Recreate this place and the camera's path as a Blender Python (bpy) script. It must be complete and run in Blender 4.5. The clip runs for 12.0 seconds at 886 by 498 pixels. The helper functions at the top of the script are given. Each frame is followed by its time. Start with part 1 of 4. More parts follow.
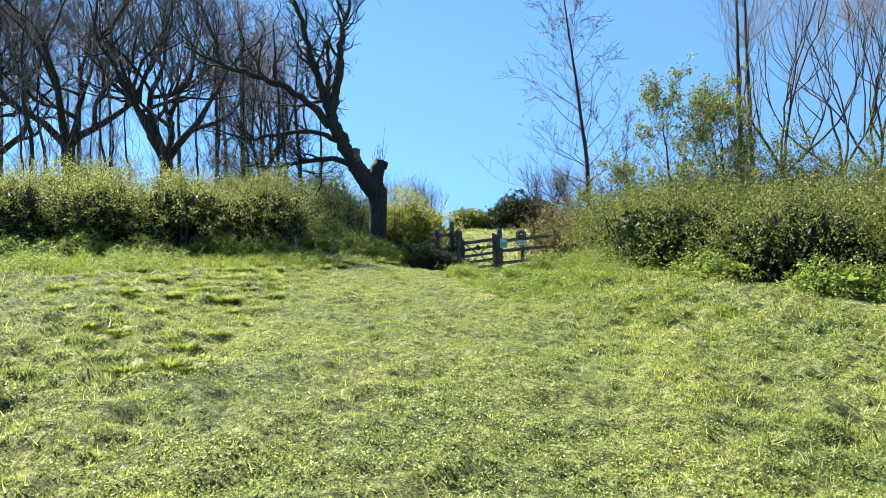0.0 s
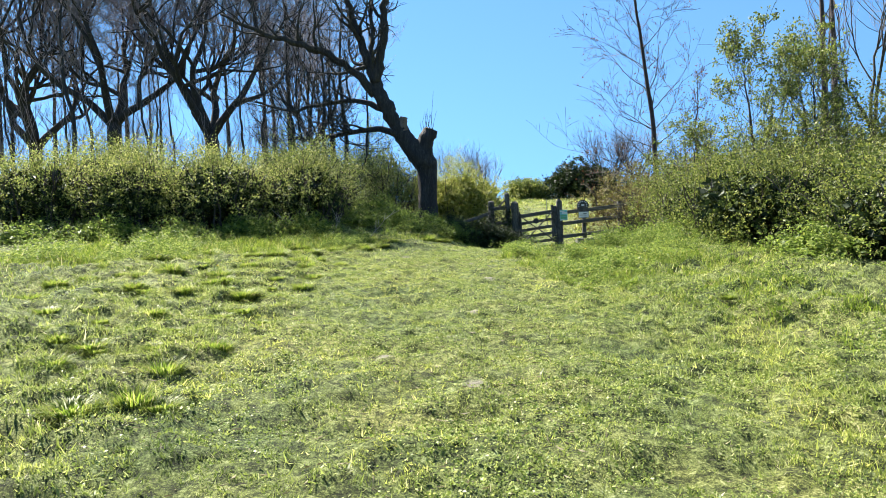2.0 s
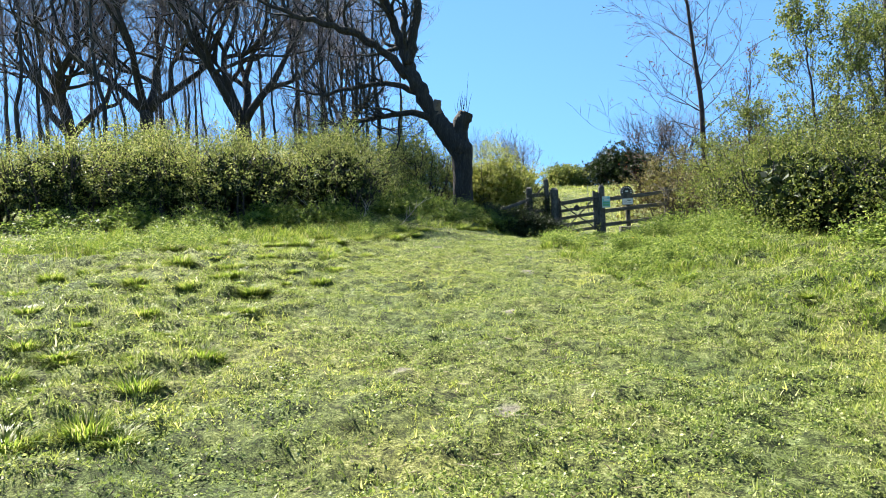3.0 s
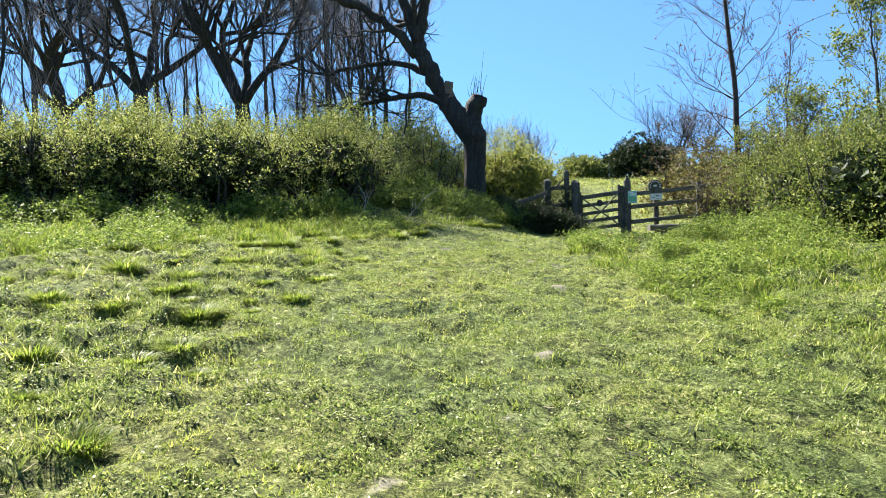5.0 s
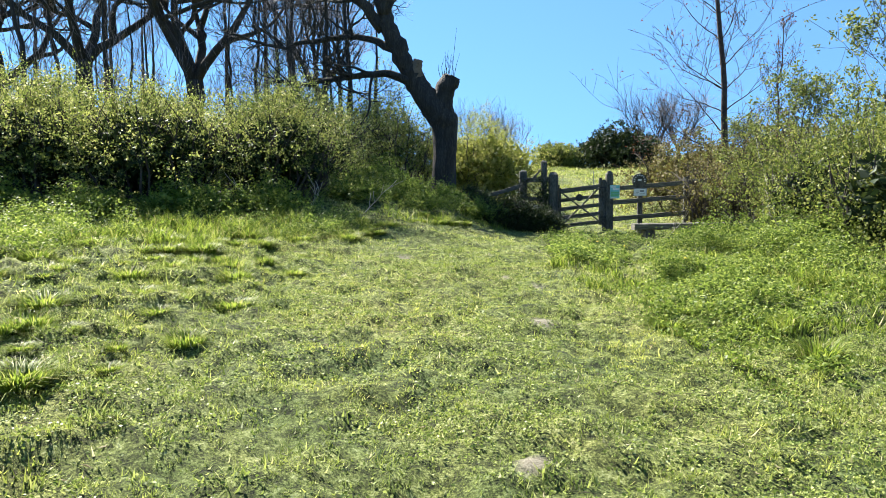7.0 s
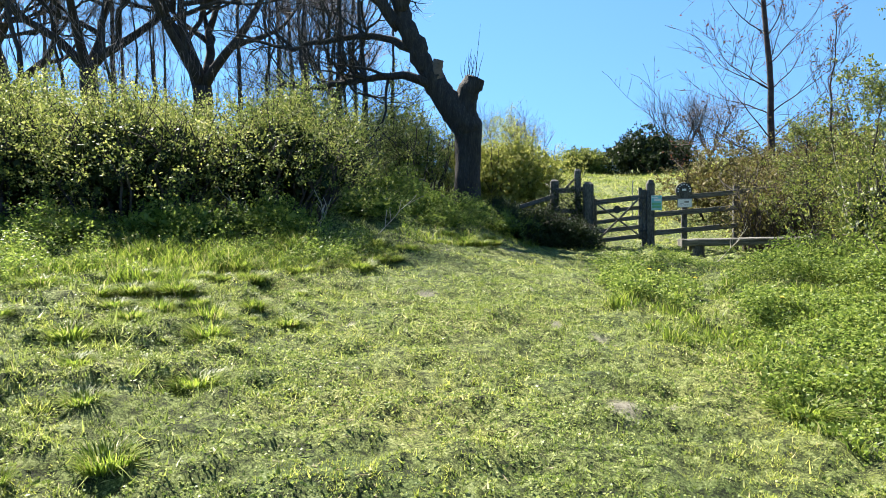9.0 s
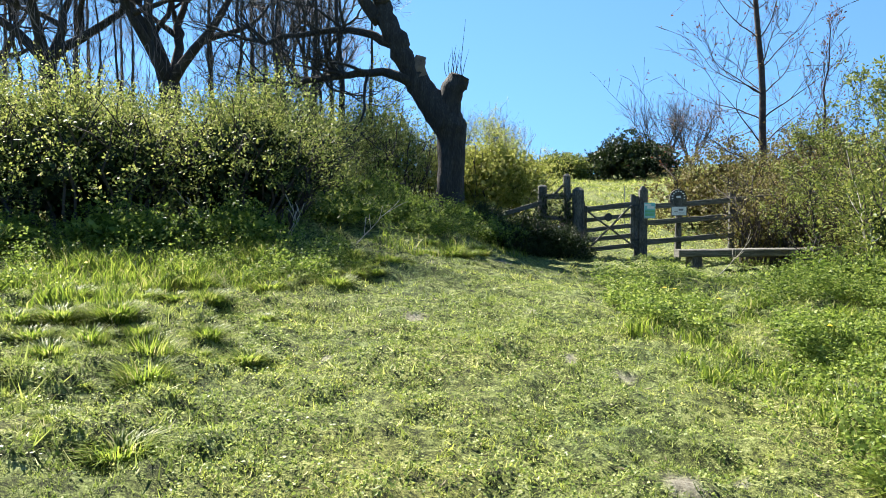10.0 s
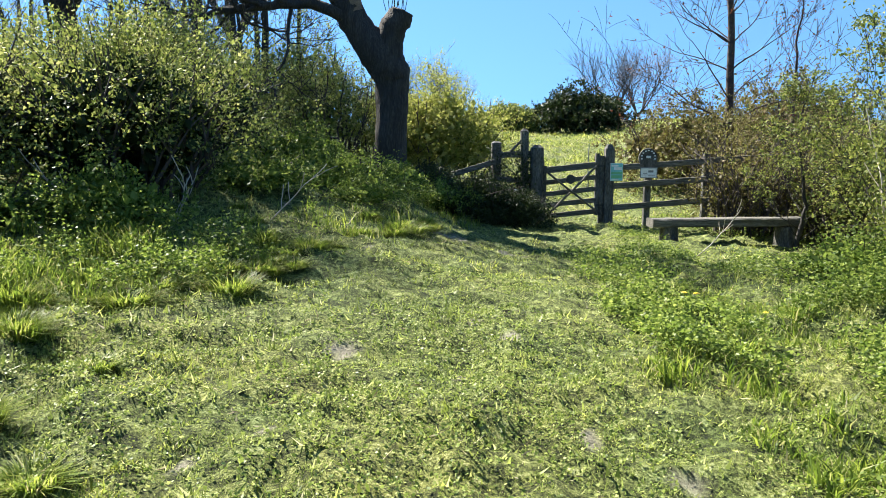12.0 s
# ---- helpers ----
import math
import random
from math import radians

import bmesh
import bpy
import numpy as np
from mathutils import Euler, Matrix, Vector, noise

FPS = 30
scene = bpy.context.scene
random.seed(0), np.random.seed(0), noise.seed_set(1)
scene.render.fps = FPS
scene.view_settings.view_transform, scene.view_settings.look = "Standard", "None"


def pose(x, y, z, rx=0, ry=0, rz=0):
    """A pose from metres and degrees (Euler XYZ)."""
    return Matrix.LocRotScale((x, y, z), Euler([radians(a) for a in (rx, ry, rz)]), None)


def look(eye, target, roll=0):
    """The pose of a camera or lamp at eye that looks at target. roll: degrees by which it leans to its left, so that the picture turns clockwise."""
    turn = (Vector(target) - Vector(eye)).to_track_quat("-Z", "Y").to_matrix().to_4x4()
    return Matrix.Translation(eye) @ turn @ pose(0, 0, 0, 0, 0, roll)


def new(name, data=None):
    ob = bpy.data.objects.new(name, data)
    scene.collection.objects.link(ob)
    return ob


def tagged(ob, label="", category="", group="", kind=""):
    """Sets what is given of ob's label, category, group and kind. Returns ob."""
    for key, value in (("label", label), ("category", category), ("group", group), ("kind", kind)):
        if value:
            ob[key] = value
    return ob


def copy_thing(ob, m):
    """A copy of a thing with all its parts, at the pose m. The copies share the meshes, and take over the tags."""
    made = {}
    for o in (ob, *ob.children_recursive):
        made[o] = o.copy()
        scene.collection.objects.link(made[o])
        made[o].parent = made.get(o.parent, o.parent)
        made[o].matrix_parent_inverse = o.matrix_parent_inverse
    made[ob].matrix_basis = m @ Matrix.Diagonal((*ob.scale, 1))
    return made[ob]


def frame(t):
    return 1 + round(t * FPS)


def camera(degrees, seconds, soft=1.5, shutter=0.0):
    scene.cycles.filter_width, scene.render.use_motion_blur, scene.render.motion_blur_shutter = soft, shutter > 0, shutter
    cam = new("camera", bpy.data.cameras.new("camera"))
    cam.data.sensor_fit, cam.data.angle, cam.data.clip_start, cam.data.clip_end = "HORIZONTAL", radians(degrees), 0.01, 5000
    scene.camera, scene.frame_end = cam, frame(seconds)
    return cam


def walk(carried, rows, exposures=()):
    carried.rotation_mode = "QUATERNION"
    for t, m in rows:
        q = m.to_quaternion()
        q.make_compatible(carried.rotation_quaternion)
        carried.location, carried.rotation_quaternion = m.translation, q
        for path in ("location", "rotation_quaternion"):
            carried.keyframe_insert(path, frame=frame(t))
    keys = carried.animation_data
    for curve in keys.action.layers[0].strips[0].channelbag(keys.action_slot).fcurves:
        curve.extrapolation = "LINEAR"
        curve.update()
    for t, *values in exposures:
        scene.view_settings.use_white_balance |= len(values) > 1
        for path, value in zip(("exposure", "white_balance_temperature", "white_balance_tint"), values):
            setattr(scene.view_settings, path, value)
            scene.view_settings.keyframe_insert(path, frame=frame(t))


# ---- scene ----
cam = camera(63.6, 12.0, 0.85)
PATH = [
    (0, (0.062, -0.056, 1.383), (0.219, 1.938, 1.42), -1.51),
    (0.5, (0.11, 0.393, 1.412), (0.234, 2.39, 1.428), -1.55),
    (1, (0.157, 0.765, 1.377), (0.237, 2.763, 1.361), -2.17),
    (1.5, (0.195, 1.204, 1.483), (0.232, 3.204, 1.45), -2.68),
    (2, (0.224, 1.664, 1.553), (0.222, 3.663, 1.513), -2.61),
    (2.5, (0.314, 2.161, 1.558), (0.263, 4.159, 1.511), -2.51),
    (3, (0.284, 2.685, 1.56), (0.176, 4.681, 1.491), -2.7),
    (3.2, (0.286, 2.879, 1.622), (0.154, 4.873, 1.542), -2.75),
    (4.8, (0.166, 4.474, 1.653), (0.021, 6.466, 1.553), -2.02),
    (5, (0.161, 4.677, 1.694), (0.029, 6.671, 1.596), -1.65),
    (5.5, (0.104, 5.179, 1.735), (0.009, 7.174, 1.639), -1.33),
    (6, (0.137, 5.626, 1.812), (0.075, 7.623, 1.708), -1.0),
    (6.5, (0.186, 6.082, 1.854), (0.143, 8.078, 1.727), -0.54),
    (7, (0.212, 6.552, 1.925), (0.161, 8.546, 1.779), -0.33),
    (7.2, (0.223, 6.719, 1.918), (0.166, 8.712, 1.763), -0.42),
    (8.8, (0.075, 8.084, 2.093), (-0.031, 10.076, 1.956), -0.71),
    (9, (0.027, 8.275, 2.114), (-0.074, 10.268, 1.983), -0.72),
    (9.5, (-0.123, 8.795, 2.186), (-0.195, 10.79, 2.07), -0.38),
    (10, (-0.17, 9.332, 2.162), (-0.201, 11.328, 2.04), -0.16),
    (10.5, (-0.228, 9.825, 2.156), (-0.208, 11.818, 1.997), 0.23),
    (11, (-0.238, 10.41, 2.228), (-0.167, 12.397, 2.012), 0.31),
    (11.5, (-0.242, 10.974, 2.287), (-0.128, 12.955, 2.032), 0.51),
    (12, (-0.236, 11.524, 2.341), (-0.093, 13.502, 2.081), 0.45),
]
walk(cam, [(t, look(eye, target, roll)) for t, eye, target, roll in PATH])

# ---- light ----
SUN_AZ, SUN_EL = 38.0, 47.0  # degrees left of the way ahead; degrees up
sun = new("sun", bpy.data.lights.new("sun", "SUN"))
sun.data.energy, sun.data.angle, sun.data.color = 5.0, radians(0.53), (1.0, 0.95, 0.85)
sun_way = Vector((-math.sin(radians(SUN_AZ)) * math.cos(radians(SUN_EL)), math.cos(radians(SUN_AZ)) * math.cos(radians(SUN_EL)), math.sin(radians(SUN_EL))))
sun.matrix_world = look(sun_way * 80, (0, 0, 0))
world = bpy.data.worlds.new("sky")
scene.world, world.use_nodes = world, True
sky = world.node_tree.nodes.new("ShaderNodeTexSky")
sky.sky_type, sky.sun_disc = "NISHITA", False
sky.sun_elevation, sky.sun_rotation = radians(SUN_EL), radians(-SUN_AZ)
sky.air_density, sky.dust_density, sky.ozone_density = 1.0, 0.0, 1.5
back = world.node_tree.nodes["Background"]
back.inputs["Strength"].default_value = 0.062
# the hill stands above the haze: the sky is read a little above the horizon
sky_at, sky_up = world.node_tree.nodes.new("ShaderNodeTexCoord"), world.node_tree.nodes.new("ShaderNodeMapping")
sky_up.inputs["Location"].default_value = (0, 0, 0.35)
world.node_tree.links.new(sky_at.outputs["Generated"], sky_up.inputs["Vector"])
world.node_tree.links.new(sky_up.outputs[0], sky.inputs["Vector"])
tint = world.node_tree.nodes.new("ShaderNodeMix")
tint.data_type, tint.blend_type = "RGBA", "MULTIPLY"
tint.inputs[0].default_value, tint.inputs[7].default_value = 1.0, (0.68, 0.98, 1.07, 1)
world.node_tree.links.new(sky.outputs[0], tint.inputs[6])
world.node_tree.links.new(tint.outputs[2], back.inputs["Color"])
scene.view_settings.exposure = 2.10


# ---- materials ----
def material(name):
    m = bpy.data.materials.new(name)
    m.use_nodes = True
    return m, m.node_tree.nodes, m.node_tree.links, m.node_tree.nodes["Principled BSDF"]


def ramp(nodes, stops):
    r = nodes.new("ShaderNodeValToRGB")
    e = r.color_ramp.elements
    while len(e) < len(stops):
        e.new(0.5)
    for k, (p, c) in zip(e, stops):
        k.position, k.color = p, (*c, 1)
    return r


def noise_tex(nodes, links, scale, detail=4.0, coord="Object", rough=0.6):
    c, n = nodes.new("ShaderNodeTexCoord"), nodes.new("ShaderNodeTexNoise")
    n.inputs["Scale"].default_value, n.inputs["Detail"].default_value, n.inputs["Roughness"].default_value = scale, detail, rough
    links.new(c.outputs[coord], n.inputs["Vector"])
    return n


def bump(nodes, links, source, bsdf, strength, distance):
    b = nodes.new("ShaderNodeBump")
    b.inputs["Strength"].default_value, b.inputs["Distance"].default_value = strength, distance
    links.new(source, b.inputs["Height"])
    links.new(b.outputs[0], bsdf.inputs["Normal"])


def leaf_material(name, stops, through_light=0.45, rough=0.45, patch=0.0, patch_stops=None):
    """Thin leaves: each one takes its own tone; light shines through them."""
    m, nodes, links, bsdf = material(name)
    g = nodes.new("ShaderNodeNewGeometry")
    r = ramp(nodes, stops)
    links.new(g.outputs["Random Per Island"], r.inputs[0])
    colour = r.outputs[0]
    if patch_stops:
        n = noise_tex(nodes, links, patch, 7, "Object", 0.72)
        pr = ramp(nodes, patch_stops)
        links.new(n.outputs[0], pr.inputs[0])
        mix = nodes.new("ShaderNodeMix")
        mix.data_type, mix.blend_type = "RGBA", "MULTIPLY"
        mix.inputs[0].default_value = 1.0
        links.new(colour, mix.inputs[6]), links.new(pr.outputs[0], mix.inputs[7])
        colour = mix.outputs[2]
    links.new(colour, bsdf.inputs["Base Color"])
    bsdf.inputs["Roughness"].default_value = rough
    bsdf.inputs["Specular IOR Level"].default_value = 0.22
    t, mx = nodes.new("ShaderNodeBsdfTranslucent"), nodes.new("ShaderNodeMixShader")
    links.new(colour, t.inputs["Color"])
    mx.inputs[0].default_value = through_light
    links.new(bsdf.outputs[0], mx.inputs[1]), links.new(t.outputs[0], mx.inputs[2])
    links.new(mx.outputs[0], nodes["Material Output"].inputs["Surface"])
    return m


def rough_material(name, stops, scale, relief=0.02, rough=0.9, stretch=(1, 1, 1), fine=6.0, strength=0.8):
    """A rough surface with broad tones and a finer grain, both in metres."""
    m, nodes, links, bsdf = material(name)
    c, mp = nodes.new("ShaderNodeTexCoord"), nodes.new("ShaderNodeMapping")
    mp.inputs["Scale"].default_value = stretch
    links.new(c.outputs["Object"], mp.inputs["Vector"])
    a, b = nodes.new("ShaderNodeTexNoise"), nodes.new("ShaderNodeTexNoise")
    a.inputs["Scale"].default_value, a.inputs["Detail"].default_value, a.inputs["Roughness"].default_value = scale, 6, 0.65
    b.inputs["Scale"].default_value, b.inputs["Detail"].default_value = scale * fine, 4
    links.new(mp.outputs[0], a.inputs["Vector"]), links.new(mp.outputs[0], b.inputs["Vector"])
    mix = nodes.new("ShaderNodeMath")
    mix.operation = "MULTIPLY_ADD"
    mix.inputs[1].default_value = 0.45
    half = nodes.new("ShaderNodeMath")
    half.operation, half.inputs[1].default_value = "MULTIPLY", 0.55
    links.new(a.outputs[0], half.inputs[0]), links.new(b.outputs[0], mix.inputs[0]), links.new(half.outputs[0], mix.inputs[2])
    r = ramp(nodes, stops)
    links.new(mix.outputs[0], r.inputs[0]), links.new(r.outputs[0], bsdf.inputs["Base Color"])
    bsdf.inputs["Roughness"].default_value = rough
    bump(nodes, links, mix.outputs[0], bsdf, strength, relief)
    return m


def turf_ground():
    """Soil under short grass: thatch speckled at random from near-black to pale green, broad patches of tone, pale bare
    earth where the turf is worn.
    """
    m, nodes, links, bsdf = material("turf_ground")
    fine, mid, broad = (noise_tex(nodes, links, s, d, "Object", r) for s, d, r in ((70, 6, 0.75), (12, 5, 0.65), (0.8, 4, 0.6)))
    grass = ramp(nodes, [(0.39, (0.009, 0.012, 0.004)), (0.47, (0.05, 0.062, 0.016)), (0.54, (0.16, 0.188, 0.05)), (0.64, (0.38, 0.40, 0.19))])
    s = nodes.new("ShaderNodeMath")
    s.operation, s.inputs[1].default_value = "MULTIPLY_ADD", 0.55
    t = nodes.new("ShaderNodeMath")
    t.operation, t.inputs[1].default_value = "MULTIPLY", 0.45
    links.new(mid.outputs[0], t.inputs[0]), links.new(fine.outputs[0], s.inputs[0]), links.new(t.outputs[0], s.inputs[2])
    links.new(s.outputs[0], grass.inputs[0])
    tone = ramp(nodes, [(0.35, (0.62, 0.72, 0.7)), (0.5, (1.0, 1.0, 1.0)), (0.66, (1.25, 1.12, 1.1))])
    links.new(broad.outputs[0], tone.inputs[0])
    mul = nodes.new("ShaderNodeMix")
    mul.data_type, mul.blend_type = "RGBA", "MULTIPLY"
    mul.inputs[0].default_value = 1.0
    links.new(grass.outputs[0], mul.inputs[6]), links.new(tone.outputs[0], mul.inputs[7])
    earth = ramp(nodes, [(0.36, (0.09, 0.08, 0.055)), (0.62, (0.34, 0.31, 0.24))])
    links.new(s.outputs[0], earth.inputs[0])
    worn = nodes.new("ShaderNodeAttribute")
    worn.attribute_name = "bare"
    mix = nodes.new("ShaderNodeMix")
    mix.data_type = "RGBA"
    links.new(worn.outputs["Fac"], mix.inputs[0]), links.new(mul.outputs[2], mix.inputs[6]), links.new(earth.outputs[0], mix.inputs[7])
    links.new(mix.outputs[2], bsdf.inputs["Base Color"])
    bsdf.inputs["Roughness"].default_value, bsdf.inputs["Specular IOR Level"].default_value = 0.95, 0.2
    bump(nodes, links, s.outputs[0], bsdf, 1.0, 0.045)
    return m


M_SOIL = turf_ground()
M_TURF = leaf_material("turf", [(0.0, (0.083, 0.115, 0.024)), (0.4, (0.22, 0.275, 0.058)), (0.8, (0.38, 0.43, 0.108)), (0.95, (0.50, 0.51, 0.21)), (1.0, (0.52, 0.46, 0.32))], 0.48, 0.45, 0.9, [(0.32, (0.38, 0.46, 0.45)), (0.5, (1.0, 1.0, 1.0)), (0.64, (1.52, 1.38, 1.12))])
M_CLOVER = leaf_material("clover", [(0.0, (0.08, 0.125, 0.024)), (0.6, (0.225, 0.285, 0.062)), (1.0, (0.41, 0.44, 0.15))], 0.42, 0.42)
M_STRAW = leaf_material("straw", [(0.0, (0.123, 0.101, 0.0504)), (0.6, (0.19, 0.162, 0.0952)), (1.0, (0.258, 0.224, 0.151))], 0.2, 0.7)
M_LONG = leaf_material("long_grass", [(0.0, (0.06, 0.10, 0.014)), (0.5, (0.17, 0.24, 0.03)), (0.85, (0.30, 0.35, 0.055)), (1.0, (0.36, 0.32, 0.16))], 0.55, 0.45)
M_NETTLE = leaf_material("bramble_leaf", [(0.0, (0.06, 0.10, 0.016)), (0.6, (0.18, 0.25, 0.042)), (1.0, (0.33, 0.38, 0.09))], 0.52, 0.45)
M_HAW = leaf_material("hawthorn_leaf", [(0.0, (0.09, 0.125, 0.025)), (0.5, (0.20, 0.235, 0.055)), (0.85, (0.34, 0.36, 0.10)), (1.0, (0.44, 0.42, 0.17))], 0.44, 0.5)
M_HAW2 = leaf_material("blackthorn_leaf", [(0.0, (0.05, 0.075, 0.016)), (0.5, (0.13, 0.165, 0.032)), (0.9, (0.25, 0.275, 0.06)), (1.0, (0.33, 0.32, 0.10))], 0.4, 0.5)
M_OLIVE = leaf_material("hazel_leaf", [(0.0, (0.0504, 0.0672, 0.0112)), (0.5, (0.106, 0.129, 0.0224)), (1.0, (0.185, 0.196, 0.0504))], 0.36, 0.52)
M_YELLOW = leaf_material("young_leaf", [(0.0, (0.16, 0.19, 0.03)), (0.5, (0.31, 0.33, 0.065)), (1.0, (0.48, 0.46, 0.15))], 0.5, 0.5)
M_BROWN = leaf_material("brown_leaf", [(0.0, (0.0672, 0.056, 0.0196)), (0.45, (0.14, 0.118, 0.0392)), (0.75, (0.157, 0.168, 0.0392)), (1.0, (0.246, 0.19, 0.106))], 0.38, 0.55)
# Dark leaf tone, deepened to carry the shade in hedges and at the stile.
M_DARK = leaf_material("shaded_dark_leaf", [(0.0, (0.012, 0.024, 0.008)), (0.6, (0.026, 0.042, 0.012)), (1.0, (0.05, 0.07, 0.018))], 0.2, 0.5)
M_RED = leaf_material("birch_bud", [(0.0, (0.112, 0.0392, 0.0224)), (0.6, (0.179, 0.0616, 0.0336)), (1.0, (0.146, 0.112, 0.0336))], 0.4, 0.5)
M_BARK = rough_material("oak_bark", [(0.30, (0.012, 0.011, 0.011)), (0.5, (0.034, 0.030, 0.028)), (0.7, (0.08, 0.072, 0.064))], 3.0, 0.06, 0.95, (3, 3, 0.6), 5.0, 1.0)
M_BARK2 = rough_material("birch_bark", [(0.3, (0.022, 0.016, 0.015)), (0.5, (0.05, 0.034, 0.03)), (0.7, (0.095, 0.07, 0.06))], 4.0, 0.02, 0.85, (1, 1, 2.5))
M_TWIG = rough_material("twig", [(0.3, (0.028, 0.022, 0.02)), (0.7, (0.075, 0.058, 0.05))], 5.0, 0.005, 0.85)
# Fine twigs, their tone paled to carry the glare veil over the wood.
M_HAZE = rough_material("veiled_fine_twig", [(0.3, (0.11, 0.088, 0.095)), (0.7, (0.22, 0.185, 0.19))], 5.0, 0.005, 0.8)
M_WOOD = rough_material("weathered_wood", [(0.34, (0.02, 0.019, 0.016)), (0.48, (0.065, 0.062, 0.055)), (0.60, (0.14, 0.135, 0.12)), (0.72, (0.10, 0.115, 0.07))], 4.0, 0.025, 0.88, (2, 2, 0.7), 6.0, 1.0)
M_WOODX = rough_material("weathered_rail", [(0.34, (0.028, 0.026, 0.02)), (0.48, (0.09, 0.084, 0.07)), (0.66, (0.20, 0.19, 0.165))], 6.0, 0.02, 0.88, (0.25, 3, 3), 6.0, 1.0)
M_DEAD = rough_material("dead_stick", [(0.3, (0.25, 0.21, 0.17)), (0.7, (0.5, 0.46, 0.4))], 6.0, 0.004, 0.85)
M_CUT = rough_material("cut_wood", [(0.3, (0.09, 0.065, 0.05)), (0.7, (0.24, 0.18, 0.14))], 6.0, 0.01, 0.9)


def paint(name, colour, rough=0.5, metal=0.0):
    m, nodes, links, bsdf = material(name)
    n = noise_tex(nodes, links, 18, 5)
    r = ramp(nodes, [(0.3, tuple(c * 0.75 for c in colour)), (0.7, colour)])
    links.new(n.outputs[0], r.inputs[0]), links.new(r.outputs[0], bsdf.inputs["Base Color"])
    bsdf.inputs["Roughness"].default_value, bsdf.inputs["Metallic"].default_value = rough, metal
    return m


M_WHITE, M_GREEN, M_TEAL, M_GREY, M_BLACK = paint("white_sheet", (0.86, 0.87, 0.86)), paint("green_print", (0.16, 0.50, 0.26)), paint("teal_print", (0.22, 0.60, 0.62)), paint("grey_print", (0.2, 0.21, 0.22)), paint("black_iron", (0.03, 0.03, 0.032), 0.55)
M_PETAL = paint("yellow_petal", (0.85, 0.62, 0.03), 0.6)
M_IRON = paint("galvanised_iron", (0.32, 0.33, 0.34), 0.5, 0.8)


# ---- shapes ----
def mesh_of(name, verts, faces, mat, smooth=False):
    me = bpy.data.meshes.new(name)
    me.from_pydata(verts, [], faces)
    me.materials.append(mat)
    if smooth:
        me.shade_smooth()
    return me


def raw_mesh(name, verts, corners, size, mat):
    """A mesh of n faces with the same number of corners each, from number arrays."""
    me = bpy.data.meshes.new(name)
    n = len(corners) // size
    me.vertices.add(len(verts)), me.loops.add(len(corners)), me.polygons.add(n)
    me.vertices.foreach_set("co", verts.astype(np.float32).ravel())
    me.loops.foreach_set("vertex_index", corners.astype(np.int32))
    me.polygons.foreach_set("loop_start", np.arange(0, len(corners), size, dtype=np.int32))
    me.update(calc_edges=True)
    me.materials.append(mat)
    return me


def part(name, me, parent=None, label=""):
    ob = new(name, me)
    ob.parent = parent
    if label:
        ob["label"] = label
    if name in ("foliage", "undergrowth", "twig_spray", "branchwork", "stemwork", "bud_spray", "shoot_spray", "grass_clump"):
        ob["kind"] = "stuff"
    return ob


def thing(name, at, label, category, group="", kind="", turn=0.0):
    ob = new(name)
    ob.matrix_basis = pose(*at, 0, 0, turn)
    return tagged(ob, label, category, group, kind)


def tube(vs, fs, pts, radii, n=6, cap=True, rough=0.0, rng=random):
    """Adds a tapering tube along a line of points."""
    first = len(vs)
    pts = [Vector(p) for p in pts]
    side = Vector((0.31, 0.95, 0.11))
    for i, p in enumerate(pts):
        d = (pts[min(i + 1, len(pts) - 1)] - pts[max(i - 1, 0)]).normalized()
        a = side.cross(d)
        if a.length < 1e-3:
            a = Vector((1, 0, 0)).cross(d)
        a.normalize()
        b = d.cross(a)
        for k in range(n):
            w = 2 * math.pi * k / n
            r = radii[i] * (1 + rng.uniform(-rough, rough))
            vs.append(p + (a * math.cos(w) + b * math.sin(w)) * r)
    for i in range(len(pts) - 1):
        for k in range(n):
            q = first + i * n
            fs.append((q + k, q + (k + 1) % n, q + n + (k + 1) % n, q + n + k))
    if cap and n > 3:
        fs.append(tuple(first + k for k in reversed(range(n))))
        q = first + (len(pts) - 1) * n
        fs.append(tuple(q + k for k in range(n)))


def spline(ctrl, steps):
    """Points on a smooth line through the control points (the last number is the radius)."""
    c = [np.array(p, float) for p in ctrl]
    c = [2 * c[0] - c[1]] + c + [2 * c[-1] - c[-2]]
    out = []
    for i in range(1, len(c) - 2):
        for s in range(steps):
            t = s / steps
            out.append(0.5 * (2 * c[i] + (c[i + 1] - c[i - 1]) * t + (2 * c[i - 1] - 5 * c[i] + 4 * c[i + 1] - c[i + 2]) * t * t + (3 * c[i] - c[i - 1] - 3 * c[i + 1] + c[i + 2]) * t ** 3))
    out.append(c[-2])
    return [Vector(p[:3]) for p in out], [max(0.003, float(p[3])) for p in out]


def box(bm, size, m, bevel=0.0, rng=None, wobble=0.0):
    r = bmesh.ops.create_cube(bm, size=1, matrix=m @ Matrix.Diagonal((*size, 1)))
    if bevel:
        es = list({e for v in r["verts"] for e in v.link_edges})
        bmesh.ops.bevel(bm, geom=es, offset=bevel, segments=2, affect="EDGES", profile=0.6)
    return r


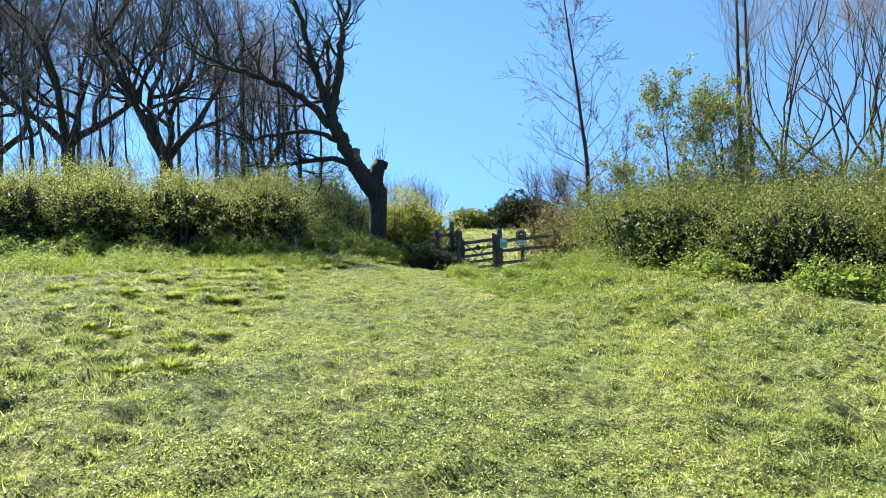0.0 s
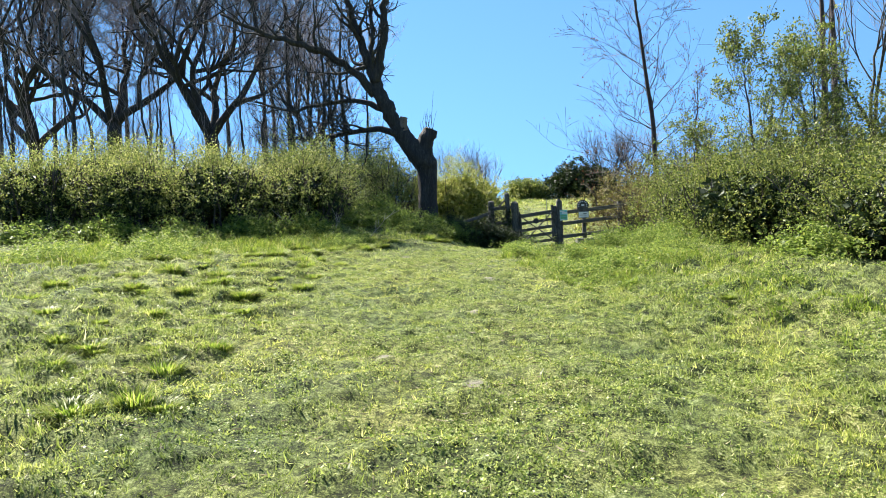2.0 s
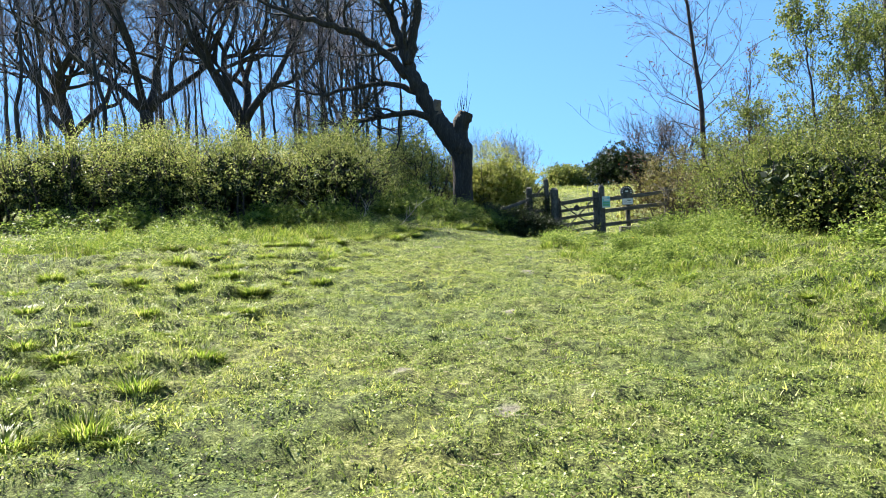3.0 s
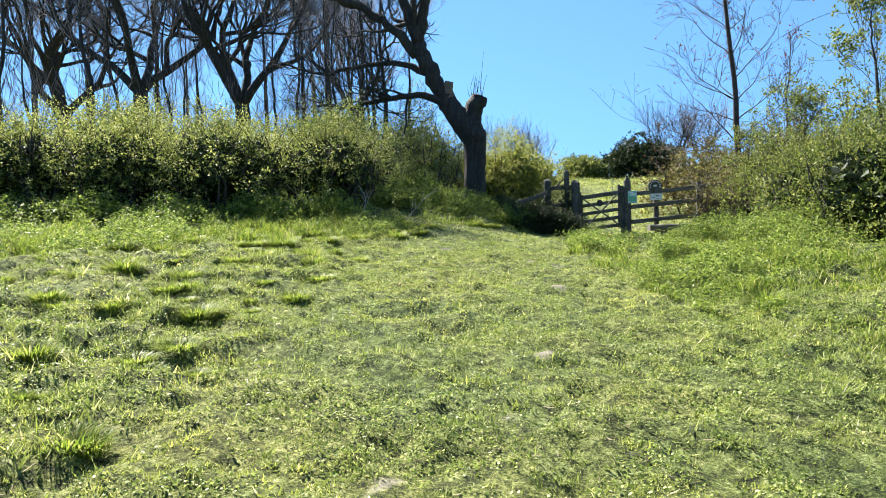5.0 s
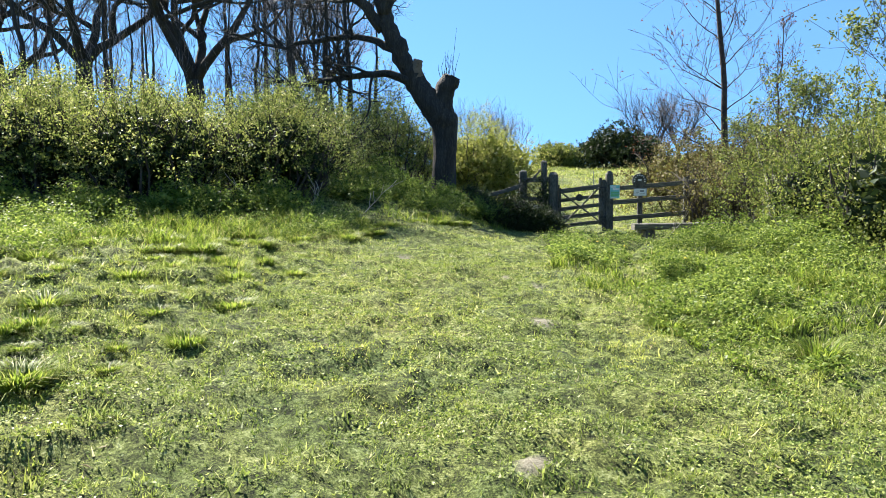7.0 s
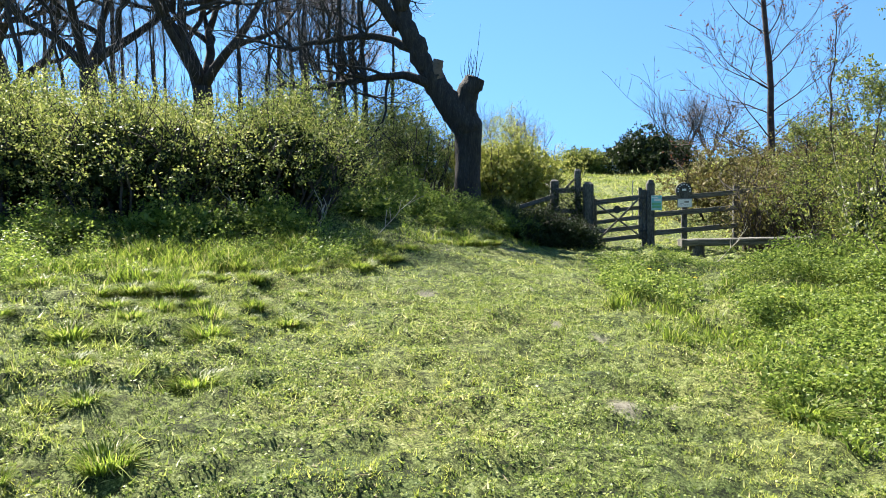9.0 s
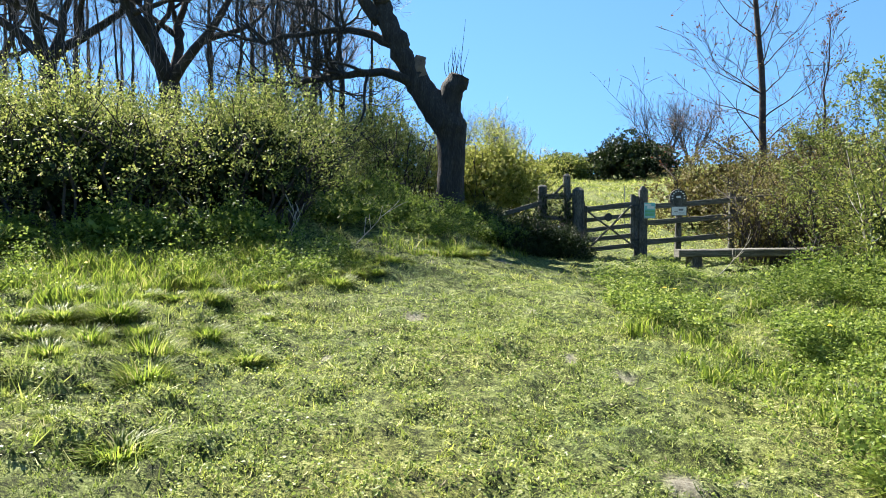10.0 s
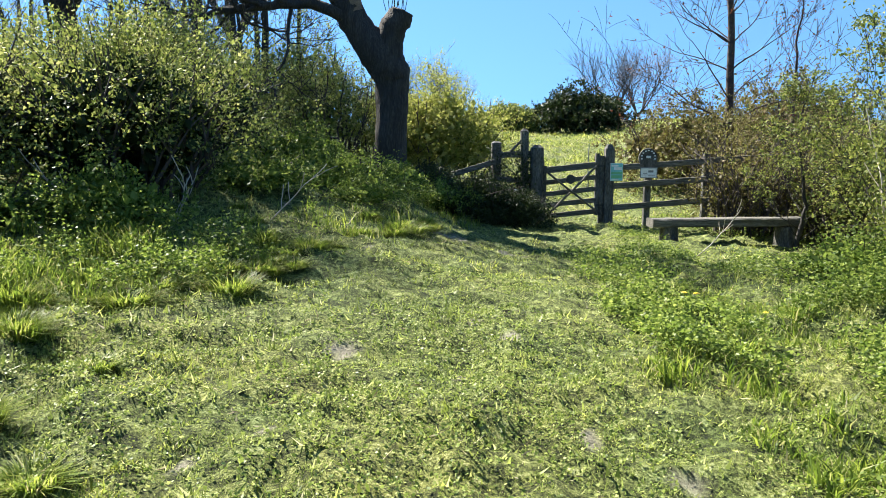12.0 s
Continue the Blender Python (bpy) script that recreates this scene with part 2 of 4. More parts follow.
def plank(name, parent, a, b, width, thick, mat, bevel=0.008, up=(0, 0, 1), label="", seed=0):
    """A weathered board or post from a to b, slightly uneven, with softened edges."""
    rng = random.Random(seed + hash_of(a))
    a, b = Vector(a), Vector(b)
    d = b - a
    x = d.normalized()
    y = Vector(up).cross(x)
    if y.length < 1e-3:
        y = Vector((0, 1, 0))
    y.normalize()
    z = x.cross(y)
    n = max(3, int(d.length / 0.18))
    bm = bmesh.new()
    rings = []
    for i in range(n + 1):
        c = a + d * (i / n)
        w, t = width / 2 * (1 + rng.uniform(-0.06, 0.06)), thick / 2 * (1 + rng.uniform(-0.06, 0.06))
        off = z * rng.uniform(-0.004, 0.004) + y * rng.uniform(-0.004, 0.004)
        e = bevel
        prof = [(-t, -w + e), (-t + e, -w), (t - e, -w), (t, -w + e), (t, w - e), (t - e, w), (-t + e, w), (-t, w - e)]
        rings.append([bm.verts.new(c + off + y * p + z * q) for p, q in prof])
    for r, s in zip(rings, rings[1:]):
        for k in range(8):
            bm.faces.new((r[k], r[(k + 1) % 8], s[(k + 1) % 8], s[k]))
    bm.faces.new(list(reversed(rings[0]))), bm.faces.new(rings[-1])
    bmesh.ops.recalc_face_normals(bm, faces=bm.faces)
    me = bpy.data.meshes.new(name)
    bm.to_mesh(me), bm.free()
    me.materials.append(mat)
    return part(name, me, parent, label)


def hash_of(p):
    return int(abs(p[0] * 7919 + p[1] * 104729 + p[2] * 1299709) * 100) % 100003


def leaves(centres, ways, sizes, rng, wide=0.55):
    """Pointed leaves, one at each centre; each is a bent diamond of two faces along its way."""
    n = len(centres)
    d = ways / (np.linalg.norm(ways, axis=1, keepdims=True) + 1e-9)
    s = np.cross(d, rng.normal(size=(n, 3)))
    s /= np.linalg.norm(s, axis=1, keepdims=True) + 1e-9
    u = np.cross(s, d)
    L = sizes[:, None]
    base, tip = centres, centres + d * L
    mid = centres + d * L * 0.45 + u * L * 0.10
    v = np.stack([base, mid + s * L * wide / 2, tip, mid - s * L * wide / 2], 1).reshape(-1, 3)
    i = np.arange(n)[:, None] * 4
    return v, (i + np.array([0, 1, 2, 0, 2, 3])).ravel()


# ---- branching ----
def grow(rng, start, way, length, radius, levels, out, spread=0.6, lift=0.12, kids=(3, 5), crook=0.16, shrink=0.68, level=0, tips=None):
    """A limb with side limbs, each thinner and more crooked than the last; out[level] gathers (points, radii)."""
    n = 2 if level >= levels and level > 1 else 6 if level < 2 else 4 if level < 4 else 3
    p, d = Vector(start), Vector(way).normalized()
    pts, rad = [p.copy()], [radius]
    for i in range(n):
        d = (d + Vector((rng.gauss(0, crook), rng.gauss(0, crook), rng.gauss(0, crook) + lift * 0.5))).normalized()
        p = p + d * (length / n)
        pts.append(p.copy()), rad.append(max(0.0055, radius * (1 - 0.62 * (i + 1) / n)))
    out[min(level, len(out) - 1)].append((pts, rad))
    if tips is not None and level >= levels - 1:
        tips.append((pts[-1], d))
    if level >= levels:
        return
    for k in range(rng.randint(*kids)):
        f = rng.uniform(0.28, 1.0) if k else 1.0
        i = min(n - 1, int(f * n))
        q = pts[i].lerp(pts[i + 1], f * n - i) if f < 1 else pts[-1]
        r = rad[i] * (0.75 if k else 0.95)
        turn = Vector((rng.gauss(0, 1), rng.gauss(0, 1), rng.gauss(0, 0.7) + lift))
        w = (d * (1.0 if k == 0 else 0.75) + turn.normalized() * spread * (0.6 if k == 0 else 1.25)).normalized()
        grow(rng, q, w, length * shrink * rng.uniform(0.75, 1.2), max(0.003, r), levels, out, spread, lift, kids, crook, shrink, level + 1, tips)


def limbs_mesh(name, branches, sides, mat):
    vs, fs = [], []
    for pts, rad in branches:
        tube(vs, fs, pts, rad, sides, cap=sides > 4)
    return mesh_of(name, vs, fs, mat, smooth=True)


def bare_tree(name, at, label, seed, height, radius, levels=5, spread=0.6, lift=0.15, kids=(3, 4), lean=(0, 0), crook=0.14, mat=None, forks=3, bole=0.28, group="", buds=None, bud_count=0, category="tree", twig_mat=None):
    """A leafless tree: bole, main limbs, branches and fine twigs, each a part."""
    rng = random.Random(seed)
    mat = mat or M_BARK
    t = thing(name, at, label, category, group)
    h = height * bole
    pts = [Vector((lean[0] * h * k / 5, lean[1] * h * k / 5, -0.3 + (h + 0.3) * k / 5)) + Vector((rng.gauss(0, 0.04), rng.gauss(0, 0.04), 0)) * (k > 0) for k in range(6)]
    rad = [radius * f for f in (1.45, 1.08, 0.97, 0.92, 0.9, 0.88)]
    vs, fs = [], []
    tube(vs, fs, pts, rad, 12, rough=0.06, rng=rng)
    part("trunk", mesh_of("trunk", vs, fs, mat, True), t)
    out, tips = [[] for _ in range(levels + 1)], []
    for k in range(forks):
        a = 2 * math.pi * (k + rng.uniform(-0.25, 0.25)) / forks
        w = Vector((math.cos(a) * spread + lean[0], math.sin(a) * spread + lean[1], 1.0))
        grow(rng, pts[-1] - Vector((0, 0, radius * 0.4)), w, height * (1 - bole) * 0.46, radius * 0.6, levels, out, spread, lift, kids, crook, 0.72, tips=tips)
    for b in out[0]:
        part("limb", limbs_mesh("limb", [b], 8, mat), t)
    part("branchwork", limbs_mesh("branches", out[1] + out[2], 5, mat), t)
    part("twig_spray", limbs_mesh("twigs", [b for o in out[3:] for b in o], 3, twig_mat or (M_TWIG if buds is None else mat)), t)
    if buds:
        g = np.random.default_rng(seed)
        pick = [tips[i] for i in g.integers(0, len(tips), bud_count)]
        c = np.array([p for p, _ in pick]) + g.normal(0, 0.05, (bud_count, 3))
        v, f = leaves(c, g.normal(size=(bud_count, 3)), g.uniform(0.04, 0.09, bud_count), g)
        part("bud_spray", raw_mesh("buds", v, f, 3, buds), t)
    return t


def leader_tree(name, at, label, seed, height, radius, bends, reach, sides, mat, start=0.3, rise=0.4, levels=2, group="", buds=None, bud_count=0, twig_mat=None, kids=(3, 4), up_end=0.2):
    """A slim leafless tree with one leader and side branches all the way up, shorter towards the top."""
    rng = random.Random(seed)
    t = thing(name, at, label, "tree", group)
    ctrl = [(x, y, z * height, max(0.012, radius * (1.12 - z))) for x, y, z in bends]
    p, r = spline(ctrl, 5)
    p = [q + Vector((rng.gauss(0, 0.02), rng.gauss(0, 0.02), 0)) * (i > 1) for i, q in enumerate(p)]
    vs, fs = [], []
    tube(vs, fs, p, r, 9, rough=0.05, rng=rng)
    part("trunk", mesh_of("trunk", vs, fs, mat, True), t)
    main, fine, tips = [], [], []
    for k in range(sides):
        f = start + (0.98 - start) * (k + rng.random()) / sides
        i = min(len(p) - 2, int(f * (len(p) - 1)))
        a = k * 2.4 + rng.uniform(-0.5, 0.5)
        g = (f - start) / (1 - start)
        ln = reach * (1 - 0.75 * g) * rng.uniform(0.6, 1.15)
        out = [[] for _ in range(levels + 1)]
        grow(rng, p[i], (math.cos(a), math.sin(a), rise + 0.5 * g), ln * 0.62, max(0.007, r[i] * 0.25), levels, out, 0.55, up_end, kids, 0.12, 0.62, tips=tips)
        main += out[0]
        for o in out[1:]:
            fine += o
    part("branchwork", limbs_mesh("branchwork", main, 5, mat), t)
    part("twig_spray", limbs_mesh("twigs", fine, 3, twig_mat or mat), t)
    if buds:
        g = np.random.default_rng(seed)
        pick = [tips[i] for i in g.integers(0, len(tips), bud_count)]
        c = np.array([q for q, _ in pick]) + g.normal(0, 0.06, (bud_count, 3))
        v, f = leaves(c, g.normal(size=(bud_count, 3)), g.uniform(0.05, 0.10, bud_count), g)
        part("bud_spray", raw_mesh("buds", v, f, 3, buds), t)
    return t


# ---- shrubs ----
def shrub(name, at, rx, ry, h, label, mat, seed, shoots=1100, per=12, leaf=0.065, low=0.25, stems=26, group="", up=0.35, ragged=0.22, turn=0.0, twig=None, fill=0.45, core=1.0, crown=1.25, under=None):
    """A shrub: stems that fork from the ground, and a crown of leafy shoots over an uneven dome."""
    g, rng = np.random.default_rng(seed), random.Random(seed)
    t = thing(name, at, label, "shrub", group, turn=turn)
    a = g.uniform(0, 2 * math.pi, shoots)
    cz = (1 - 1.12 * g.random(shoots) ** crown)
    cr = np.sqrt(np.maximum(0.0, 1 - np.clip(cz, 0, 1) ** 2))
    lump = np.array([noise.noise(Vector((math.cos(q) * w * 1.9 + seed, math.sin(q) * w * 1.9, z * 1.9))) for q, w, z in zip(a, cr, cz)])
    fine = np.array([noise.noise(Vector((math.cos(q) * w * 4.5 + seed, math.sin(q) * w * 4.5 + 7, z * 4.5))) for q, w, z in zip(a, cr, cz)])
    r = (1 + ragged * 1.6 * lump + ragged * 1.0 * fine) * (fill + (1 - fill) * g.random(shoots) ** 0.45)
    n = np.stack([np.cos(a) * cr, np.sin(a) * cr, np.clip(cz, 0, 1)], 1)
    z0 = low * h
    p = np.stack([n[:, 0] * rx * r, n[:, 1] * ry * r, z0 * (0.15 + g.random(shoots)) + (h - z0) * np.maximum(cz, -0.1) * r], 1)
    d = n * np.array([1, 1, 0.8]) + np.array([0, 0, up]) + g.normal(0, 0.35, (shoots, 3))
    d /= np.linalg.norm(d, axis=1, keepdims=True)
    ln = g.uniform(0.12, 0.42, shoots) * (h / 2.6) ** 0.5 * np.where(g.random(shoots) < 0.06, 1.8, 1.0)
    f = g.random((shoots, per))
    c = p[:, None, :] + d[:, None, :] * (f * ln[:, None])[:, :, None] + g.normal(0, 0.035, (shoots, per, 3))
    w = d[:, None, :] * 0.5 + g.normal(0, 0.8, (shoots, per, 3))
    sz = leaf * g.uniform(0.55, 1.35, (shoots, per)) * (1.1 - 0.5 * f)
    # oversized inner leaves, added to block sun through the crown
    m = int(shoots * 1.8)
    q = g.normal(size=(m, 3))
    q = q / np.linalg.norm(q, axis=1, keepdims=True) * (0.74 * g.random((m, 1)) ** 0.4)
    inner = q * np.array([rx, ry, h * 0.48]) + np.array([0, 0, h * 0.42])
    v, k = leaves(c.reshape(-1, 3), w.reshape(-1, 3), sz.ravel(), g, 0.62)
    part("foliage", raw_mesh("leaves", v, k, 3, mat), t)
    # under: a darker leaf colour that stands in for shade inside the crown
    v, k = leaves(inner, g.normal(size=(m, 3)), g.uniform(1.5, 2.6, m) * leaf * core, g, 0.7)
    part("undergrowth", raw_mesh("undergrowth", v, k, 3, under or mat), t, "dark ivy leaves inside, with the crown shade in their colour" if under else "")
    vs, fs = [], []
    for q in range(stems):
        b = rng.uniform(0, 6.28)
        s = rng.random() ** 0.5
        x, y = math.cos(b) * rx * 0.55 * s, math.sin(b) * ry * 0.55 * s
        top = Vector((x * 1.6, y * 1.6, h * rng.uniform(0.45, 0.78)))
        pts = [Vector((x, y, -0.15)).lerp(top, i / 5) + Vector((rng.gauss(0, 0.05), rng.gauss(0, 0.05), 0)) * (i > 0) for i in range(6)]
        tube(vs, fs, pts, [0.028 * (1 - 0.14 * i) for i in range(6)], 4, cap=False)
        for _ in range(3):
            i = rng.randint(2, 4)
            e = pts[i] + Vector((rng.gauss(0, 0.35), rng.gauss(0, 0.35), rng.uniform(0.2, 0.7)))
            tube(vs, fs, [pts[i], pts[i].lerp(e, 0.5) + Vector((0, 0, 0.05)), e], [0.013, 0.009, 0.004], 3, cap=False)
    for i in range(0, shoots, 4):
        q = Vector(p[i])
        tube(vs, fs, [q, q + Vector(d[i]) * float(ln[i]) * 1.05], [0.005, 0.002], 3, cap=False)
    part("stemwork", mesh_of("stems", vs, fs, twig or M_TWIG), t)
    return t



def sm(a, b, v):
    """Smooth step from 0 at a to 1 at b."""
    t = np.clip((v - a) / (b - a), 0.0, 1.0)
    return t * t * (3 - 2 * t)


def ground_z(x, y):
    """Height of the land: a lawn that climbs towards the gate between two banks, with the hill beyond."""
    z = 0.0699 * y - 0.052 * np.clip(x, -9.0, 8.0)
    z = z - 0.66 * sm(15.5, 26.0, y) * sm(-0.6, 1.6, x)
    z = z + 0.12 * sm(-1.2, -3.6, x) * sm(3, 8, y) + 0.28 * sm(16.5, 21.0, y) * sm(0.4, -2.5, x)
    z = z + 0.30 * sm(2.2, 5.5, x) * sm(6, 11, y) * (1 - sm(16.5, 22.0, y))
    z = z + 0.35 * sm(26.5, 34.0, y) * sm(0, 3, x)
    z = z + 0.9 * sm(25, 45, y) * sm(7.0, 16.0, x) + 0.8 * sm(24, 42, y) * sm(-2, -10, x)
    z = z + 0.85 * sm(29.0, 45.0, y) * sm(-1, 3, x)
    far = np.maximum(0.0, y - 46.0)
    z = z - np.where(far < 60, 0.0019 * far * far, 6.84 + 0.17 * (far - 60))
    return z + np.minimum(10.0, 0.05 * np.maximum(0.0, -6.0 - y))


TABLE = np.random.default_rng(4).uniform(-1, 1, (256, 256))


def wave(x, y, per_metre, shift=0):
    """Smooth random hills and hollows between -1 and 1, so many to the metre."""
    u, v = (0.83 * x + 0.56 * y) * per_metre + 17.3 * shift, (0.83 * y - 0.56 * x) * per_metre - 9.1 * shift
    i, j = np.floor(u).astype(int), np.floor(v).astype(int)
    a, b = u - i, v - j
    a, b = a * a * (3 - 2 * a), b * b * (3 - 2 * b)
    p, q = TABLE[i % 256, j % 256], TABLE[(i + 1) % 256, j % 256]
    r, s = TABLE[i % 256, (j + 1) % 256], TABLE[(i + 1) % 256, (j + 1) % 256]
    return (p * (1 - a) + q * a) * (1 - b) + (r * (1 - a) + s * a) * b


def soil_z(x, y):
    """The land with its humps: trodden flatter along the way, rougher towards the banks."""
    x, y = np.asarray(x, float), np.asarray(y, float)
    near = np.where((abs(x) < 12) & (y > -4) & (y < 40), 1.0, 0.3)
    side = np.maximum(sm(-0.9, -2.6, x), sm(1.6, 3.2, x))
    z = 0.035 * wave(x, y, 0.9) + 0.03 * wave(x, y, 2.3, 1) + (0.042 + 0.040 * side) * wave(x, y, 4.1, 2) + (0.032 + 0.014 * side) * wave(x, y, 8.5, 3)
    return ground_z(x, y) + near * z


BARE = ((-0.8, 14.75, 0.07), (-1.1, 14.4, 0.06), (0.55, 16.2, 0.09), (0.72, 14.75, 0.06), (1.05, 14.4, 0.08), (0.5, 21.2, 0.35), (-0.55, 15.9, 0.10), (1.3, 20.6, 0.25), (0.25, 8.6, 0.06), (0.55, 9.9, 0.08), (0.9, 12.6, 0.08), (-0.3, 7.6, 0.07), (0.4, 6.9, 0.07))


def bare_at(x, y):
    """How far the turf is worn through to the earth, 0 to 1."""
    out = np.zeros_like(np.asarray(x, float))
    edge = 1 + 0.7 * wave(x, y, 9.0, 9) + 0.5 * wave(x, y, 22.0, 10)
    for bx, by, r in BARE:
        out = np.maximum(out, sm(1.1, 0.5, np.hypot(x - bx, (y - by) * 0.8) / (r * edge)))
    return out


# ---- the land ----
def land():
    """One sheet: fine cells on the lawn and banks, ever wider ones out to the horizon."""
    def steps(lo, hi, fine, reach):
        out, w, v = list(np.arange(lo, hi + 1e-6, fine)), fine, hi
        while v < reach:
            w *= 1.3
            v += w
            out.append(v)
        w, v = fine, lo
        while v > -reach:
            w *= 1.3
            v -= w
            out.insert(0, v)
        return np.array(out)
    gx, gy = np.meshgrid(steps(-6, 6, 0.07, 900), steps(2.0, 23, 0.08, 900))
    n, rows = gx.shape[1], gx.shape[0]
    v = np.stack([gx, gy, soil_z(gx, gy)], 2).reshape(-1, 3)
    q = (np.arange(rows - 1)[:, None] * n + np.arange(n - 1)[None, :]).ravel()[:, None]
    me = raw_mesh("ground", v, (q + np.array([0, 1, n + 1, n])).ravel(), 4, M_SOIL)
    me.shade_smooth()
    me.attributes.new("bare", "FLOAT", "POINT").data.foreach_set("value", bare_at(gx, gy).ravel().astype(np.float32))
    return tagged(new("ground", me), "sloping meadow of short mown grass with bare earth patches", "ground", kind="structure")


land()


def edge_left(y):
    """The x of the left bank's foot."""
    return float(np.interp(y, (2, 8, 13.5, 16, 17.6, 21, 25), (-9.5, -7.5, -4.6, -2.2, -1.3, 0.2, 1.5)))


def edge_right(y):
    """The x of the right bank's foot."""
    return float(np.interp(y, (2, 8, 11, 13, 15, 17, 18.5, 21, 24, 26), (5.5, 3.8, 2.5, 1.85, 1.5, 1.35, 1.35, 2.1, 3.6, 4.6)))


def scatter(g, n, x0, x1, y0, y1):
    return np.stack([g.uniform(x0, x1, n), g.uniform(y0, y1, n)], 1)


def blades(g, xy, height, width, lean=0.5, bend=False, flat=0.0):
    """Blades of grass, rooted in the soil: a narrow triangle each, or a bent blade of two pieces."""
    n = len(xy)
    z = soil_z(xy[:, 0], xy[:, 1])
    root = np.stack([xy[:, 0], xy[:, 1], z - 0.006], 1)
    a = g.uniform(0, 2 * math.pi, n)
    s = np.stack([np.cos(a), np.sin(a), np.zeros(n)], 1) * (width * g.uniform(0.7, 1.3, n))[:, None] / 2
    b = g.uniform(0, 2 * math.pi, n)
    tilt = np.minimum(1.4, np.abs(g.normal(flat, lean, n)))
    h = height * g.uniform(0.5, 1.3, n)
    out = np.stack([np.cos(b) * np.sin(tilt), np.sin(b) * np.sin(tilt), np.cos(tilt)], 1)
    if not bend:
        v = np.stack([root - s, root + s, root + out * h[:, None]], 1).reshape(-1, 3)
        return v, np.arange(3 * n)
    mid = root + out * h[:, None] * 0.6
    flop = out + np.stack([np.cos(b), np.sin(b), -0.5 * np.ones(n)], 1) * g.uniform(0.2, 0.9, n)[:, None]
    tip = mid + flop * h[:, None] * 0.5
    v = np.stack([root - s, root + s, mid + s * 0.8, mid - s * 0.8, tip], 1).reshape(-1, 3)
    i = np.arange(n)[:, None] * 5
    return v, (i + np.array([0, 1, 2, 0, 2, 3, 3, 2, 4])).ravel()


def lawn():
    g = np.random.default_rng(11)
    vs, cs, base = [], [], 0
    for n, x0, x1, y0, y1, h, w, lump in ((600000, -3.4, 3.4, 2.4, 16, 0.029, 0.0075, 1.0), (170000, -8, 6.5, 3, 21, 0.055, 0.013, 0.8), (60000, -11, 9, 14, 27, 0.07, 0.02, 0.5), (70000, 0, 14, 26.3, 47, 0.13, 0.04, 0.22)):
        xy = scatter(g, n, x0, x1, y0, y1)
        x, y = xy[:, 0], xy[:, 1]
        clump = 0.5 * wave(x, y, 5 * lump, 11) + 0.6 * wave(x, y, 11 * lump, 12) + 0.35 * wave(x, y, 24 * lump, 13)
        side = np.maximum(sm(-1.0, -2.8, x), sm(1.6, 3.0, x))
        keep = (clump > g.uniform(-1.0, 0.3, n)) & (bare_at(x, y) < g.uniform(0.05, 0.9, n))
        tall = (0.35 + 1.25 * np.clip(clump + 0.25, 0, 1.2)) * (0.85 + 0.65 * side * (h < 0.06))
        v, c = blades(g, xy[keep], h * tall[keep], w, 0.42, False, 0.9)
        vs.append(v), cs.append(c + base)
        base += len(v)
    tagged(new("turf", raw_mesh("turf", np.concatenate(vs), np.concatenate(cs), 3, M_TURF)), "short trodden yellow-green grass covering the meadow", "grass", kind="stuff")
    n = 420000
    xy = scatter(g, n, -5, 4.5, 2.4, 18.5)
    x, y = xy[:, 0], xy[:, 1]
    keep = (0.6 * wave(x, y, 1.1, 21) + 0.7 * wave(x, y, 6, 22) > g.uniform(-0.35, 0.75, n)) & (bare_at(x, y) < 0.4)
    xy = xy[keep]
    n = len(xy)
    c = np.stack([xy[:, 0], xy[:, 1], soil_z(xy[:, 0], xy[:, 1]) + g.uniform(0.008, 0.034, n)], 1)
    v, k = leaves(c, g.normal(size=(n, 3)) * np.array([1, 1, 0.4]), g.uniform(0.010, 0.024, n), g, 0.8)
    tagged(new("clover", raw_mesh("clover", v, k, 3, M_CLOVER)), "low clover and daisy leaves among the short grass", "clover", kind="stuff")
    n = 16000
    xy = scatter(g, n, -5, 4.5, 2.3, 19)
    xy = xy[0.6 * wave(xy[:, 0], xy[:, 1], 0.9, 31) + 0.6 * wave(xy[:, 0], xy[:, 1], 3.5, 32) + 0.4 * bare_at(xy[:, 0], xy[:, 1]) > g.uniform(-0.15, 0.8, n)]
    n = len(xy)
    c = np.stack([xy[:, 0], xy[:, 1], soil_z(xy[:, 0], xy[:, 1]) + 0.016], 1)
    v, k = leaves(c, g.normal(size=(n, 3)) * np.array([1, 1, 0.15]), g.uniform(0.03, 0.09, n), g, 0.09)
    tagged(new("straw_litter", raw_mesh("straw_litter", v, k, 3, M_STRAW)), "dry pale straw and dead stalks lying in the turf", "straw", kind="stuff")


lawn()


def hedge_front(x):
    """The y at which the left hedge's dark foot begins."""
    return np.interp(x, (-13, -9, -6, -3.4, -2.0, -0.5), (16.6, 16.9, 17.3, 18.1, 19.4, 22.0))


